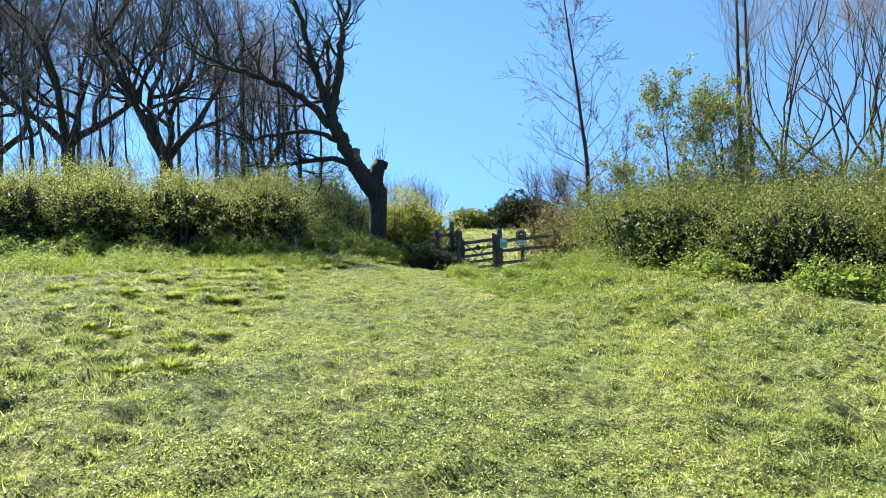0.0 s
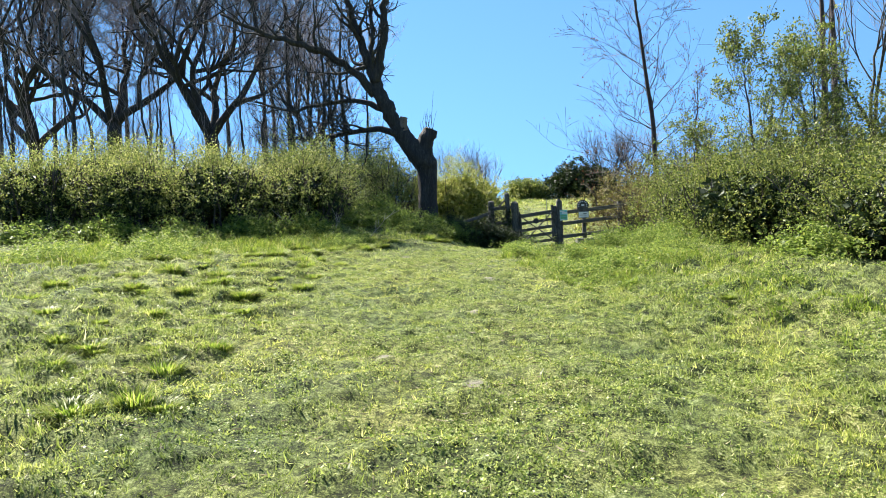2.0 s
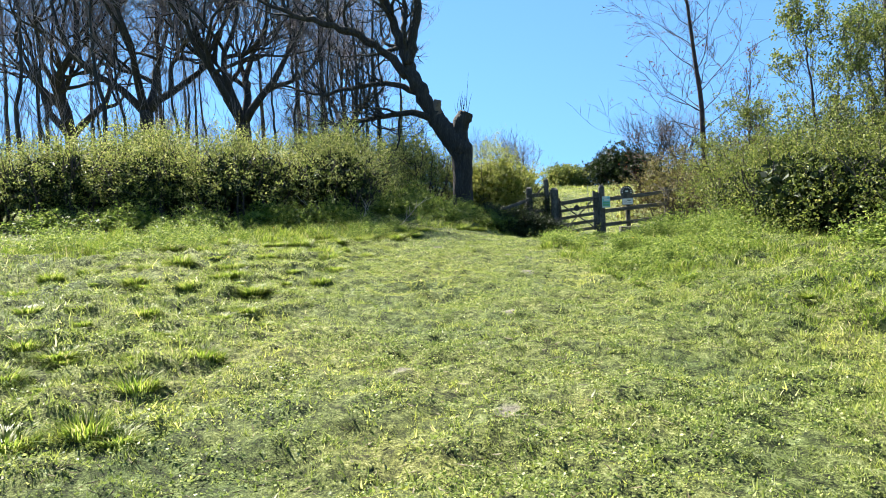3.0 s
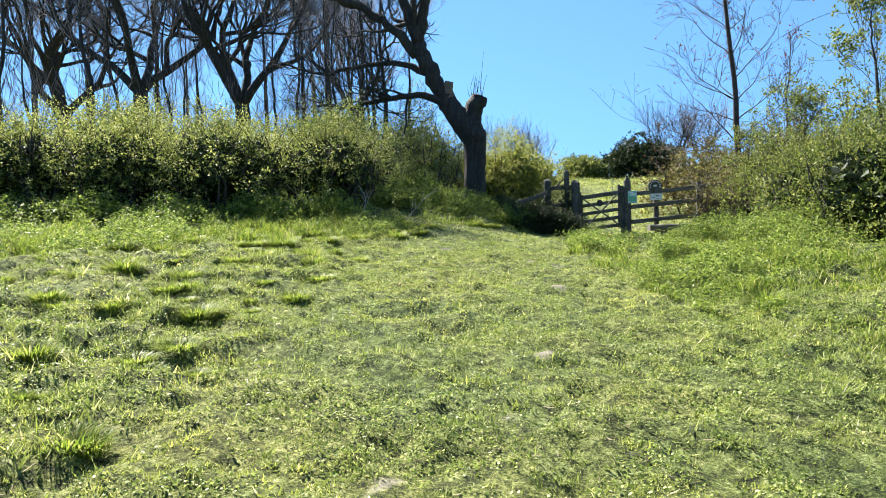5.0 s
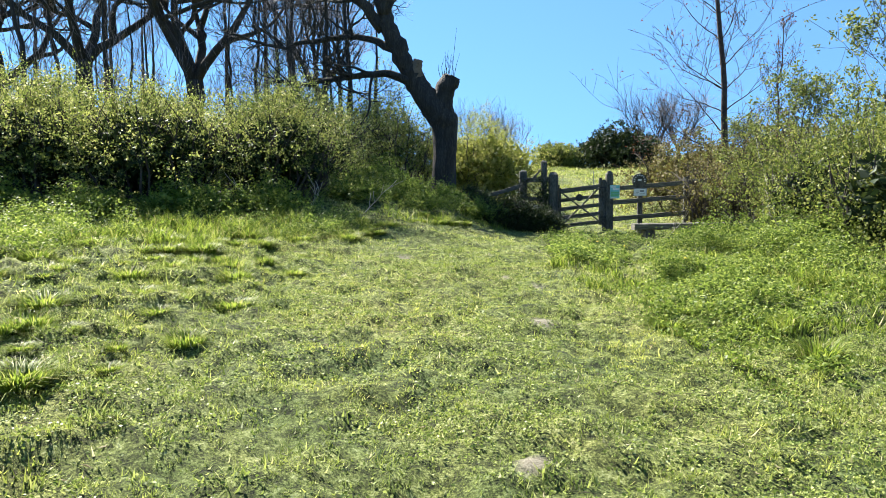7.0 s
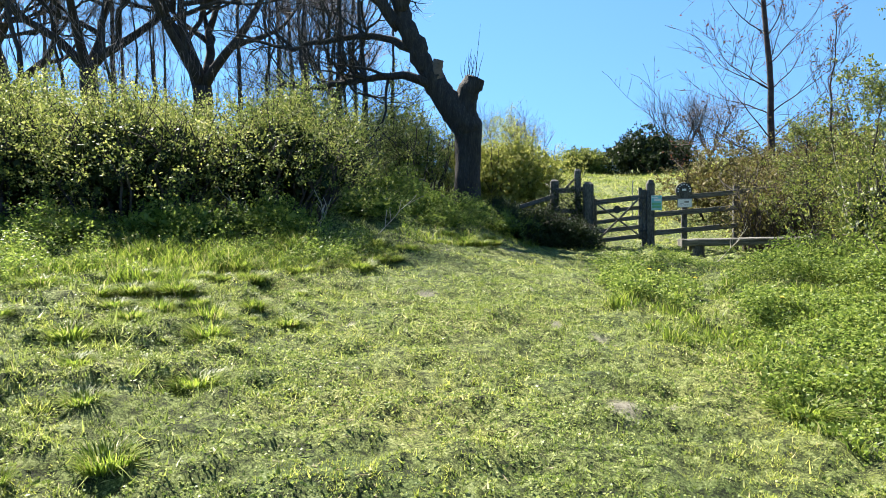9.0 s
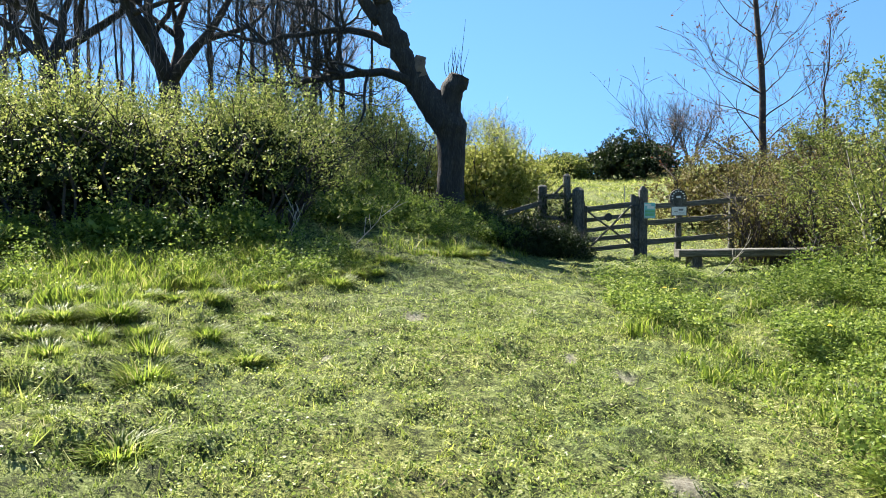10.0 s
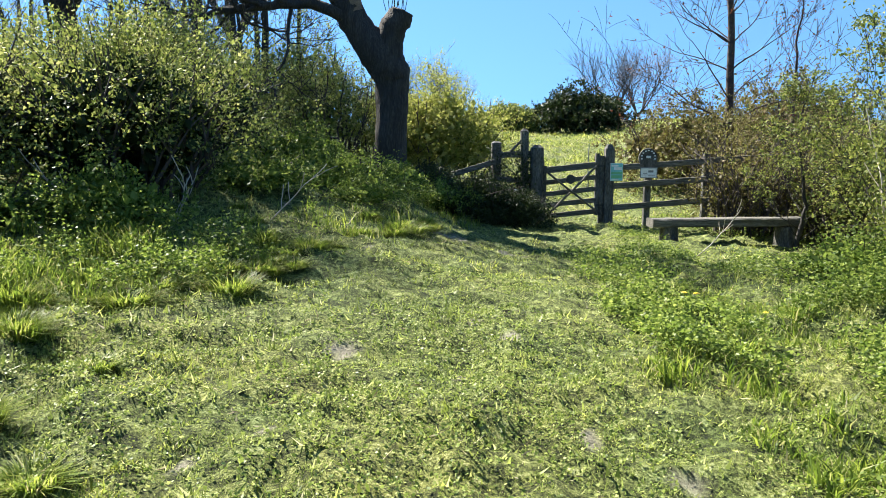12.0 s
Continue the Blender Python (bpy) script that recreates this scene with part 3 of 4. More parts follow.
def verges():
    g = np.random.default_rng(12)
    xy = np.concatenate([scatter(g, 130000, -12, 9, 4, 27), scatter(g, 60000, 1.2, 4.8, 9, 17.5), scatter(g, 50000, -7, -1, 13, 18.2)])
    x, y = xy[:, 0], xy[:, 1]
    el, er = (np.array([f(q) for q in np.arange(0, 30, 0.1)]) for f in (edge_left, edge_right))
    d = np.maximum(np.interp(y, np.arange(0, 30, 0.1), el) - x, x - np.interp(y, np.arange(0, 30, 0.1), er))
    foot = (x < 0) & (y > hedge_front(x) - 0.15)
    xy = xy[(d > 0.4 * wave(x, y, 1.3, 41)) & (d < 4.5) & ~((x > 4.4) & (x < 7.8) & (y > 21.3) & (y < 24.7)) & ~(foot & (g.random(len(x)) > 0.12))]
    x, y = xy[:, 0], xy[:, 1]
    clump = 0.6 * wave(x, y, 1.6, 42) + 0.5 * wave(x, y, 4.5, 43)
    low = np.where((x > 2.5) & (y > 18.5), 0.5, 1.0) * np.where((x < 0) & (y > hedge_front(x) - 0.15), 0.6, 1.0) * np.where((x > 0) & (y < 12.5), 0.55, 1.0)
    keep = clump > g.uniform(-0.25, 0.45, len(x)) + np.where((x > 1.5) & (y > 15.0), 0.25, 0.0)
    v, c = blades(g, xy[keep], (0.06 + 0.26 * np.clip(clump[keep] + 0.15, 0, 1)) * low[keep] * np.where(x[keep] > 0, 0.62, 0.85), 0.012, 0.6, True)
    tagged(new("long_grass", raw_mesh("long_grass", v, c, 3, M_LONG)), "long bright green grass on the banks below the hedges", "grass", kind="stuff")
    keep = (0.7 * wave(x, y, 0.8, 44) + 0.5 * wave(x, y, 3.2, 45) + np.where((x > 1.5) & (y > 13.0), 0.35, 0.0) > g.uniform(0.0, 0.6, len(x))) & (g.random(len(x)) < np.where((x > 1.2) & (y > 15), 0.45, 0.17))
    pick, low = xy[keep], low[keep]
    n, per = len(pick), 15
    h = (0.07 + 0.36 * np.clip(0.35 + 0.9 * wave(pick[:, 0], pick[:, 1], 2.2, 46), 0, 1)) * g.uniform(0.6, 1.15, n) * low
    f = g.random((n, per)) ** 0.6
    root = np.stack([pick[:, 0], pick[:, 1], soil_z(pick[:, 0], pick[:, 1])], 1)
    way = np.stack([g.normal(0, 0.25, n), g.normal(0, 0.25, n), np.ones(n)], 1)
    p = root[:, None] + way[:, None] * (f * h[:, None])[:, :, None] + g.normal(0, 0.045, (n, per, 3)) * np.array([1, 1, 0.3])
    w = g.normal(size=(n, per, 3)) * np.array([1, 1, 0.4])
    v, k = leaves(p.reshape(-1, 3), w.reshape(-1, 3), g.uniform(0.018, 0.042, n * per), g, 0.65)
    tagged(new("nettles", raw_mesh("nettles", v, k, 3, M_NETTLE)), "low nettles and bramble sprigs on the banks", "weeds", kind="stuff")


verges()


# ---- gate, stile, fence and bench ----
GX0, GX1, GY = 2.86, 4.02, 26.0


def post(name, parent, x, y, z0, z1, w, mat, tip=0.0, label="", lean=0.0, seed=1):
    """A square post, its top cut to a blunt point, its arrises worn."""
    rng = random.Random(seed)
    bm = bmesh.new()
    n, rings = 9, []
    for i in range(n + 1):
        f = i / n
        s = w / 2 * (1 + rng.uniform(-0.035, 0.035))
        c = Vector((x + lean * f * (z1 - z0), y, z0 + (z1 - z0) * f))
        e = 0.018
        prof = [(-s, -s + e), (-s + e, -s), (s - e, -s), (s, -s + e), (s, s - e), (s - e, s), (-s + e, s), (-s, s - e)]
        rings.append([bm.verts.new(c + Vector((p, q, 0))) for p, q in prof])
    if tip:
        c = Vector((x + lean * (z1 - z0), y, z1))
        rings.append([bm.verts.new(c + (v.co - c) * 0.42 + Vector((0, 0, tip))) for v in rings[-1]])
    for r, s in zip(rings, rings[1:]):
        for k in range(8):
            bm.faces.new((r[k], r[(k + 1) % 8], s[(k + 1) % 8], s[k]))
    bm.faces.new(list(reversed(rings[0]))), bm.faces.new(rings[-1])
    me = bpy.data.meshes.new(name)
    bm.to_mesh(me), bm.free()
    me.materials.append(mat)
    return part(name, me, parent, label)


def field_gate():
    t = thing("field_gate", (0, 0, 0), "weathered grey five-bar wooden gate, closed and sagging", "gate")
    def gp(u, v):
        return (GX0 + (GX1 - GX0) * u, GY + 0.02, 1.08 + v + 0.13 * u)
    for i, v in enumerate((0.02, 0.25, 0.48, 0.72, 0.97)):
        plank("rail", t, gp(0, v), gp(1, v), 0.10 if i < 4 else 0.125, 0.05, M_WOODX, seed=i)
    plank("stile_board", t, gp(0.02, -0.06), gp(0.02, 1.06), 0.085, 0.07, M_WOOD, up=(0, 1, 0))
    plank("stile_board", t, gp(0.96, -0.06), gp(0.96, 1.20), 0.095, 0.075, M_WOOD, up=(0, 1, 0))
    for a, b, yy in (((0.05, 0.02), (0.93, 0.95), -0.055), ((0.05, 0.93), (0.93, 0.04), -0.10)):
        p, q = Vector(gp(*a)), Vector(gp(*b))
        plank("brace", t, p + Vector((0, yy, 0)), q + Vector((0, yy, 0)), 0.085, 0.035, M_WOODX, up=(0, 1, 0))
    bm = bmesh.new()
    c = Vector(gp(0.46, 0.72))
    bmesh.ops.create_cone(bm, cap_ends=True, segments=28, radius1=0.095, radius2=0.088, depth=0.012, matrix=Matrix.Translation(c + Vector((0, -0.13, 0.02))) @ pose(0, 0, 0, 90))
    me = bpy.data.meshes.new("waymark_disc")
    bm.to_mesh(me), bm.free()
    me.materials.append(M_BLACK)
    part("waymark_disc", me, t, "round dark waymark disc")
    plank("latch_rod", t, gp(0.80, 0.45) , Vector(gp(0.80, 1.42)), 0.016, 0.016, M_IRON, 0.002, (0, 1, 0), "thin iron latch rod")
    return t


def flat_box(name, parent, centre, size, mat, label="", bevel=0.004, turn=0.0, tilt=0.0):
    bm = bmesh.new()
    box(bm, size, pose(*centre, tilt, 0, turn), bevel)
    me = bpy.data.meshes.new(name)
    bm.to_mesh(me), bm.free()
    me.materials.append(mat)
    return part(name, me, parent, label)


field_gate()
gp_ = thing("gate_post", (0, 0, 0), "tall square grey timber gate post with a pointed top", "post")
post("shaft", gp_, 4.21, 26.0, 0.6, 2.50, 0.19, M_WOOD, 0.09)
post("hanging_stile", gp_, 4.07, 26.02, 0.6, 2.36, 0.10, M_WOOD, 0.0, seed=4)
for zz in (1.35, 2.15):
    flat_box("hinge", gp_, (4.04, 25.965, zz), (0.16, 0.012, 0.04), M_BLACK, "black iron strap hinge")


def notice(name, x, z, w, h, y, label, mats, bands):
    t = thing(name, (x, y, z), label, "sign")
    board = flat_box("board", t, (0, 0, 0), (w, 0.008, h), mats[0], "", 0.002)
    for k, (u, v, bw, bh, m) in enumerate(bands):
        flat_box("print", board, (u * w, -0.0065 - 0.0005 * k, v * h), (bw * w, 0.003, bh * h), mats[m], "", 0.0008)
    return t


notice("notice", 4.33, 2.03, 0.26, 0.36, 25.86, "green and white printed notice fixed to the gate post", (M_WHITE, M_TEAL, M_GREEN, M_GREY),
       ((0, 0.0, 0.94, 0.95, 1), (-0.15, 0.36, 0.55, 0.10, 0), (0.1, 0.20, 0.62, 0.16, 0), (0, -0.06, 0.86, 0.14, 2), (0, -0.26, 0.86, 0.16, 2), (-0.1, -0.41, 0.6, 0.04, 0)))


def rail_fence():
    t = thing("rail_fence", (0, 0, 0), "weathered grey post and rail fence beside the gate", "fence")
    for i, (v, w) in enumerate(((2.11, 0.12), (1.74, 0.12), (1.30, 0.12))):
        plank("rail", t, (4.3, 25.97, v), (6.3, 25.95, v + 0.16), w, 0.05, M_WOODX, seed=i)
        plank("rail", t, (6.3, 25.90, v + 0.17), (8.3, 25.85, v + 0.30), w, 0.05, M_WOODX, seed=i + 5)
    post("fence_post", t, 5.05, 26.06, 0.5, 2.38, 0.13, M_WOOD, seed=7)
    post("fence_post", t, 6.28, 26.04, 0.5, 2.42, 0.13, M_WOOD, seed=8)
    post("fence_post", t, 8.2, 26.0, 0.6, 2.5, 0.13, M_WOOD, seed=9)
    bm = bmesh.new()
    bmesh.ops.create_cone(bm, cap_ends=True, segments=32, radius1=0.20, radius2=0.195, depth=0.03, matrix=pose(5.0, 25.93, 2.32, 90))
    me = bpy.data.meshes.new("roundel")
    bm.to_mesh(me), bm.free()
    me.materials.append(M_WOOD)
    plaque = part("roundel", me, t, "round-topped wooden plaque")
    for k in range(9):
        a = -0.2 + math.pi * 1.13 * k / 8
        flat_box("mark", plaque, (5.0 + 0.14 * math.cos(a), 25.908, 2.33 + 0.14 * math.sin(a)), (0.035, 0.006, 0.025), M_WHITE, "", 0.001)
    flat_box("mark", plaque, (5.0, 25.908, 2.34), (0.10, 0.006, 0.05), M_WHITE, "", 0.001)
    return t


rail_fence()
notice("notice", 5.02, 2.02, 0.36, 0.22, 25.915, "small white notice with a dark picture on the fence", (M_GREY, M_WHITE, M_GREY), ((0, -0.02, 0.9, 0.84, 1), (0.12, 0.12, 0.3, 0.2, 2), (-0.2, -0.1, 0.25, 0.07, 2), (0.15, -0.22, 0.4, 0.06, 2)))


def stile():
    t = thing("stile", (0, 0, 0), "old mossy wooden stile with crossbars beside the gate", "stile")
    post("tall_post", t, 2.50, 26.05, 0.5, 2.84, 0.15, M_WOOD, 0.05, lean=-0.02, seed=12)
    post("gate_side_post", t, 2.70, 25.95, 0.5, 2.50, 0.24, M_WOOD, 0.07, seed=13)
    post("slamming_post", t, 2.84, 26.12, 0.5, 2.22, 0.10, M_WOOD, seed=14)
    post("far_post", t, 1.92, 26.3, 0.9, 2.60, 0.19, M_WOOD, 0.04, seed=15)
    plank("rail", t, (1.9, 26.24, 2.36), (2.6, 26.0, 2.38), 0.13, 0.06, M_WOODX)
    plank("rail", t, (1.9, 26.22, 1.86), (2.6, 25.98, 1.84), 0.10, 0.06, M_WOODX)
    plank("brace", t, (2.18, 26.1, 2.42), (2.46, 26.05, 2.72), 0.05, 0.05, M_WOODX)
    plank("step", t, (1.75, 25.75, 1.36), (2.55, 25.6, 1.33), 0.05, 0.24, M_WOODX)
    flat_box("waymark", t, (2.24, 25.88, 1.58), (0.15, 0.012, 0.20), M_WHITE, "pale waymark plate", 0.003, 0, -15)
    return t


stile()
side_rail = thing("side_rail", (0, 0, 0), "long grey timber rail sloping from stile to old tree", "rail")
plank("rail", side_rail, (0.55, 26.25, 1.82), (1.9, 26.2, 2.22), 0.11, 0.07, M_WOODX)
post("prop", side_rail, 0.75, 26.32, 1.0, 1.86, 0.10, M_WOOD, seed=21)


def bench():
    t = thing("bench", (0, 0, 0), "rustic grey timber plank bench on two log legs", "bench")
    plank("seat", t, (4.38, 24.0, 1.17), (7.2, 24.0, 1.20), 0.15, 0.36, M_WOODX, 0.02, (0, 0, 1), seed=3)
    for x, w in ((4.75, 0.32), (6.93, 0.36)):
        bm = bmesh.new()
        bmesh.ops.create_cone(bm, cap_ends=True, segments=18, radius1=w * 0.62, radius2=w * 0.52, depth=0.75, matrix=pose(x, 24.0, 0.73))
        for v in bm.verts:
            v.co += Vector((noise.noise(v.co * 6), noise.noise(v.co * 6 + Vector((3, 1, 4))), 0)) * 0.03
        bmesh.ops.bevel(bm, geom=[e for e in bm.edges if abs(e.verts[0].co.z - e.verts[1].co.z) < 0.05], offset=0.015, segments=2, affect="EDGES")
        me = bpy.data.meshes.new("log_leg")
        bm.to_mesh(me), bm.free()
        me.materials.append(M_WOOD)
        part("log_leg", me, t)
    return t


bench()


# ---- the old pollard ----
def pollard():
    rng = random.Random(5)
    t = thing("pollard_tree", (0, 26.5, 0), "old leafless pollard with a stubbed limb and leaning crown", "tree")
    vs, fs = [], []
    p, r = spline([(-0.24, 0, 1.3, 0.50), (-0.26, 0, 1.9, 0.36), (-0.25, 0, 2.9, 0.315), (-0.22, 0, 3.7, 0.335), (-0.30, 0, 4.1, 0.40), (-0.62, 0.02, 4.5, 0.36), (-0.95, 0.05, 4.95, 0.31), (-1.2, 0.05, 5.4, 0.28)], 5)
    tube(vs, fs, p, r, 18, rough=0.085, rng=rng)
    part("trunk", mesh_of("trunk", vs, fs, M_BARK, True), t)
    vs, fs = [], []
    p, r = spline([(-0.22, -0.02, 3.85, 0.32), (-0.30, -0.04, 4.3, 0.30), (-0.27, -0.05, 4.65, 0.27), (-0.17, -0.05, 4.92, 0.28), (-0.04, -0.05, 5.12, 0.26), (0.0, -0.05, 5.2, 0.23)], 3)
    tube(vs, fs, p, r, 14, rough=0.14, rng=rng)
    part("knob", mesh_of("knob", vs, fs, M_BARK, True), t, "swollen sawn-off stub")
    vs, fs = [], []
    p, r = spline([(-0.12, -0.05, 3.75, 0.14), (0.02, -0.06, 4.05, 0.13), (0.08, -0.06, 4.15, 0.07)], 3)
    tube(vs, fs, p, r, 10, rough=0.12, rng=rng)
    part("burr", mesh_of("burr", vs, fs, M_BARK, True), t)
    vs, fs = [], []
    p, r = spline([(-1.0, 0, 5.1, 0.2), (-0.98, -0.1, 5.45, 0.15), (-0.93, -0.12, 5.66, 0.13)], 3)
    tube(vs, fs, p, r, 10, rough=0.12, rng=rng)
    part("stub", mesh_of("stub", vs, fs, M_CUT, True), t, "broken branch stub")
    main = [
        ([(-1.08, 0.05, 5.2, 0.285), (-1.4, 0, 5.8, 0.25), (-1.74, 0, 6.5, 0.24), (-1.95, 0.1, 7.3, 0.19), (-2.33, 0.2, 8.3, 0.15), (-2.62, 0.3, 9.35, 0.12), (-2.9, 0.2, 10.5, 0.09), (-3.2, 0.3, 11.6, 0.05)], 12),
        ([(-1.86, 0, 6.9, 0.19), (-1.68, -0.1, 7.8, 0.16), (-1.48, -0.1, 8.7, 0.14), (-1.44, -0.2, 9.6, 0.12), (-1.2, -0.2, 10.5, 0.08), (-1.0, -0.3, 11.6, 0.05)], 10),
        ([(-1.9, 0, 6.5, 0.16), (-2.7, -0.2, 7.4, 0.13), (-3.6, -0.3, 7.95, 0.12), (-4.6, -0.5, 8.3, 0.10), (-5.7, -0.6, 8.7, 0.07), (-6.9, -0.8, 9.25, 0.04)], 14),
        ([(-1.0, 0, 5.0, 0.13), (-1.85, -0.3, 5.28, 0.10), (-2.75, -0.5, 5.15, 0.08), (-3.7, -0.8, 4.95, 0.06), (-4.7, -1.0, 5.0, 0.035)], 16),
        ([(-1.5, 0, 5.9, 0.12), (-2.4, 0.3, 6.35, 0.09), (-3.6, 0.4, 6.36, 0.075), (-5.0, 0.5, 6.2, 0.05), (-6.2, 0.4, 6.5, 0.03)], 17),
        ([(-2.0, 0.1, 7.4, 0.10), (-2.0, 0.5, 8.4, 0.09), (-1.95, 0.7, 9.6, 0.06), (-2.2, 0.9, 11.0, 0.03)], 6),
    ]
    small, twigs = [], []
    for ctrl, kids in main:
        p, r = spline(ctrl, 5)
        p = [q + Vector((rng.gauss(0, 0.03), rng.gauss(0, 0.03), rng.gauss(0, 0.03))) * (i > 1) for i, q in enumerate(p)]
        vs, fs = [], []
        tube(vs, fs, p, r, 9, rough=0.12, rng=rng)
        part("limb", mesh_of("limb", vs, fs, M_BARK, True), t)
        for k in range(kids):
            i = rng.randint(len(p) // 3, len(p) - 2)
            d = (p[i + 1] - p[i]).normalized()
            w = d * 0.7 + Vector((rng.gauss(-0.45, 0.6), rng.gauss(0, 0.7), rng.gauss(0.25, 0.6)))
            out = [[], [], [], []]
            grow(rng, p[i], w, rng.uniform(0.8, 1.9), r[i] * 0.5, 3, out, 0.6, 0.12, (3, 4), 0.22, 0.62)
            small += out[0]
            twigs += out[1] + out[2] + out[3]
    part("branchwork", limbs_mesh("branches", small, 5, M_BARK), t)
    part("twig_spray", limbs_mesh("twigs", twigs, 3, M_BARK), t)
    vs, fs = [], []
    for k in range(11):
        x = rng.uniform(-0.38, 0.05)
        b = Vector((x, rng.uniform(-0.15, 0.1), 5.2))
        e = b + Vector((rng.gauss(0, 0.10), rng.gauss(0, 0.1), rng.uniform(0.35, 0.7) if k else 1.35))
        tube(vs, fs, [b, b.lerp(e, 0.5) + Vector((rng.gauss(0, 0.02), 0, 0)), e], [0.009, 0.007, 0.003], 3, cap=False)
    part("shoot_spray", mesh_of("shoots", vs, fs, M_TWIG), t, "thin upright new shoots")
    return t


pollard()


def G(x, y, dz=0.0):
    return (x, y, ground_z(x, y) + dz)


# ---- woods ----
BG = "bare trees behind the hedge"
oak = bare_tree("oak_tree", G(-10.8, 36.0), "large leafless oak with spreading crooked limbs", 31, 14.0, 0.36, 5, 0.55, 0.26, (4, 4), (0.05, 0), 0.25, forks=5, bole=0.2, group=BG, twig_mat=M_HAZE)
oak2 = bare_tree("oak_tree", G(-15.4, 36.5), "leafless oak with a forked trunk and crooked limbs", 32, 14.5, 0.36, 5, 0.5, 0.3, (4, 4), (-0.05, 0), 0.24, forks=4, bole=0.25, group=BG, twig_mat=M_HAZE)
for x, y, r, s, src in ((-21.5, 40, 40, 1.0, oak), (-7.6, 47, 80, 0.8, oak2)):
    o = copy_thing(src, pose(*G(x, y), 0, 0, r))
    o.scale = (s, s, s)
UP = ((0, 0, -0.03), (0.02, 0, 0.02), (0.15, 0.05, 0.3), (0.05, -0.1, 0.6), (0.2, 0, 0.85), (0.25, 0.1, 1.0))
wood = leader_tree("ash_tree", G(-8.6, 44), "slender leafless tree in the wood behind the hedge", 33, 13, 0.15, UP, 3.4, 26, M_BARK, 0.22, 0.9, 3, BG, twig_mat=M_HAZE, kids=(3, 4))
g_ = random.Random(77)
for k in range(12):
    x = -29 + 2.1 * k + g_.uniform(-1, 1)
    o = copy_thing(wood, pose(*G(x, g_.uniform(40, 56)), 0, 0, g_.uniform(0, 360)))
    s = g_.uniform(0.75, 1.1)
    o.scale = (s, s, s)
UG = "bare thicket under the wood"
low_wood = leader_tree("bare_sapling", G(-12.5, 31.5), "bare many-twigged sapling in the thicket behind the hedge", 37, 5.2, 0.05, UP, 2.4, 16, M_BARK, 0.1, 0.8, 2, UG, twig_mat=M_HAZE, kids=(3, 4))
for k in range(15):
    o = copy_thing(low_wood, pose(*G(-21 + 1.1 * k + g_.uniform(-0.6, 0.6), g_.uniform(30, 37)), 0, 0, g_.uniform(0, 360)))
    s = g_.uniform(1.3, 2.1)
    o.scale = (s, s, s)
TG = "thin trees behind the pollard"
thin = leader_tree("young_tree", G(-3.85, 32.0), "thin dark leafless young tree behind the old pollard", 34, 9.5, 0.11, UP, 2.0, 22, M_BARK, 0.35, 0.5, 2, TG)
for x, y, r, s in ((-2.85, 32.4, 90, 0.72), (-4.7, 33.5, 200, 1.0), (-4.25, 31.4, 300, 0.6)):
    o = copy_thing(thin, pose(*G(x, y), 0, 0, r))
    o.scale = (s, s, s)

leader_tree("birch_tree", G(9.1, 31.0), "tall slim birch with reddish twigs and a few new buds", 41, 13.5, 0.115, ((0, 0, -0.03), (0, 0, 0.05), (-0.1, 0, 0.3), (-0.5, 0, 0.6), (-0.85, 0, 0.82), (-1.15, 0, 1.0)), 4.2, 46, M_BARK2, 0.2, 0.5, 3, buds=M_RED, bud_count=2000, kids=(3, 4), up_end=0.05)
leader_tree("sapling", G(10.5, 30.5), "thin bare sapling with small red buds", 42, 6.2, 0.06, UP, 2.0, 14, M_BARK2, 0.35, 1.0, 2, buds=M_RED, bud_count=260)
RG = "bare trees on the far bank"
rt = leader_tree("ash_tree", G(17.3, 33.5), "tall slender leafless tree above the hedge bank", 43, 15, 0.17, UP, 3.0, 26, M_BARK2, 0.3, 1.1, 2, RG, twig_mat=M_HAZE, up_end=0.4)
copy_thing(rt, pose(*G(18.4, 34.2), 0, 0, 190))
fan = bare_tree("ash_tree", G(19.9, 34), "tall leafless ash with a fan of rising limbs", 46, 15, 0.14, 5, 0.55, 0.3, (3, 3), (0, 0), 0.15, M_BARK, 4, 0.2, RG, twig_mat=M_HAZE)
for x, y, r, s in ((23.5, 35, 150, 0.95), (27, 37, 250, 1.0), (25.5, 31, 20, 0.75)):
    o = copy_thing(fan, pose(*G(x, y), 0, 0, r))
    o.scale = (s, s, s)
far = bare_tree("far_tree", G(12.0, 52, -0.5), "small round bare tree beyond the crest of the hill", 44, 5.2, 0.10, 3, 0.75, 0.25, (4, 5), forks=7, bole=0.1, group="far trees beyond the crest", twig_mat=M_HAZE)
for x, y, r, s in ((3.6, 58, 90, 0.8), (1.6, 57, 10, 1.0), (14.5, 54, 200, 0.9)):
    o = copy_thing(far, pose(*G(x, y, -0.3), 0, 0, r))
    o.scale = (s, s, s)


# ---- hedges ----
def copies(sources, rows):
    for k, (x, y, r, s, h) in enumerate(rows):
        o = copy_thing(sources[k % len(sources)], pose(*G(x, y), 0, 0, r))
        o.scale = (s, s, h)


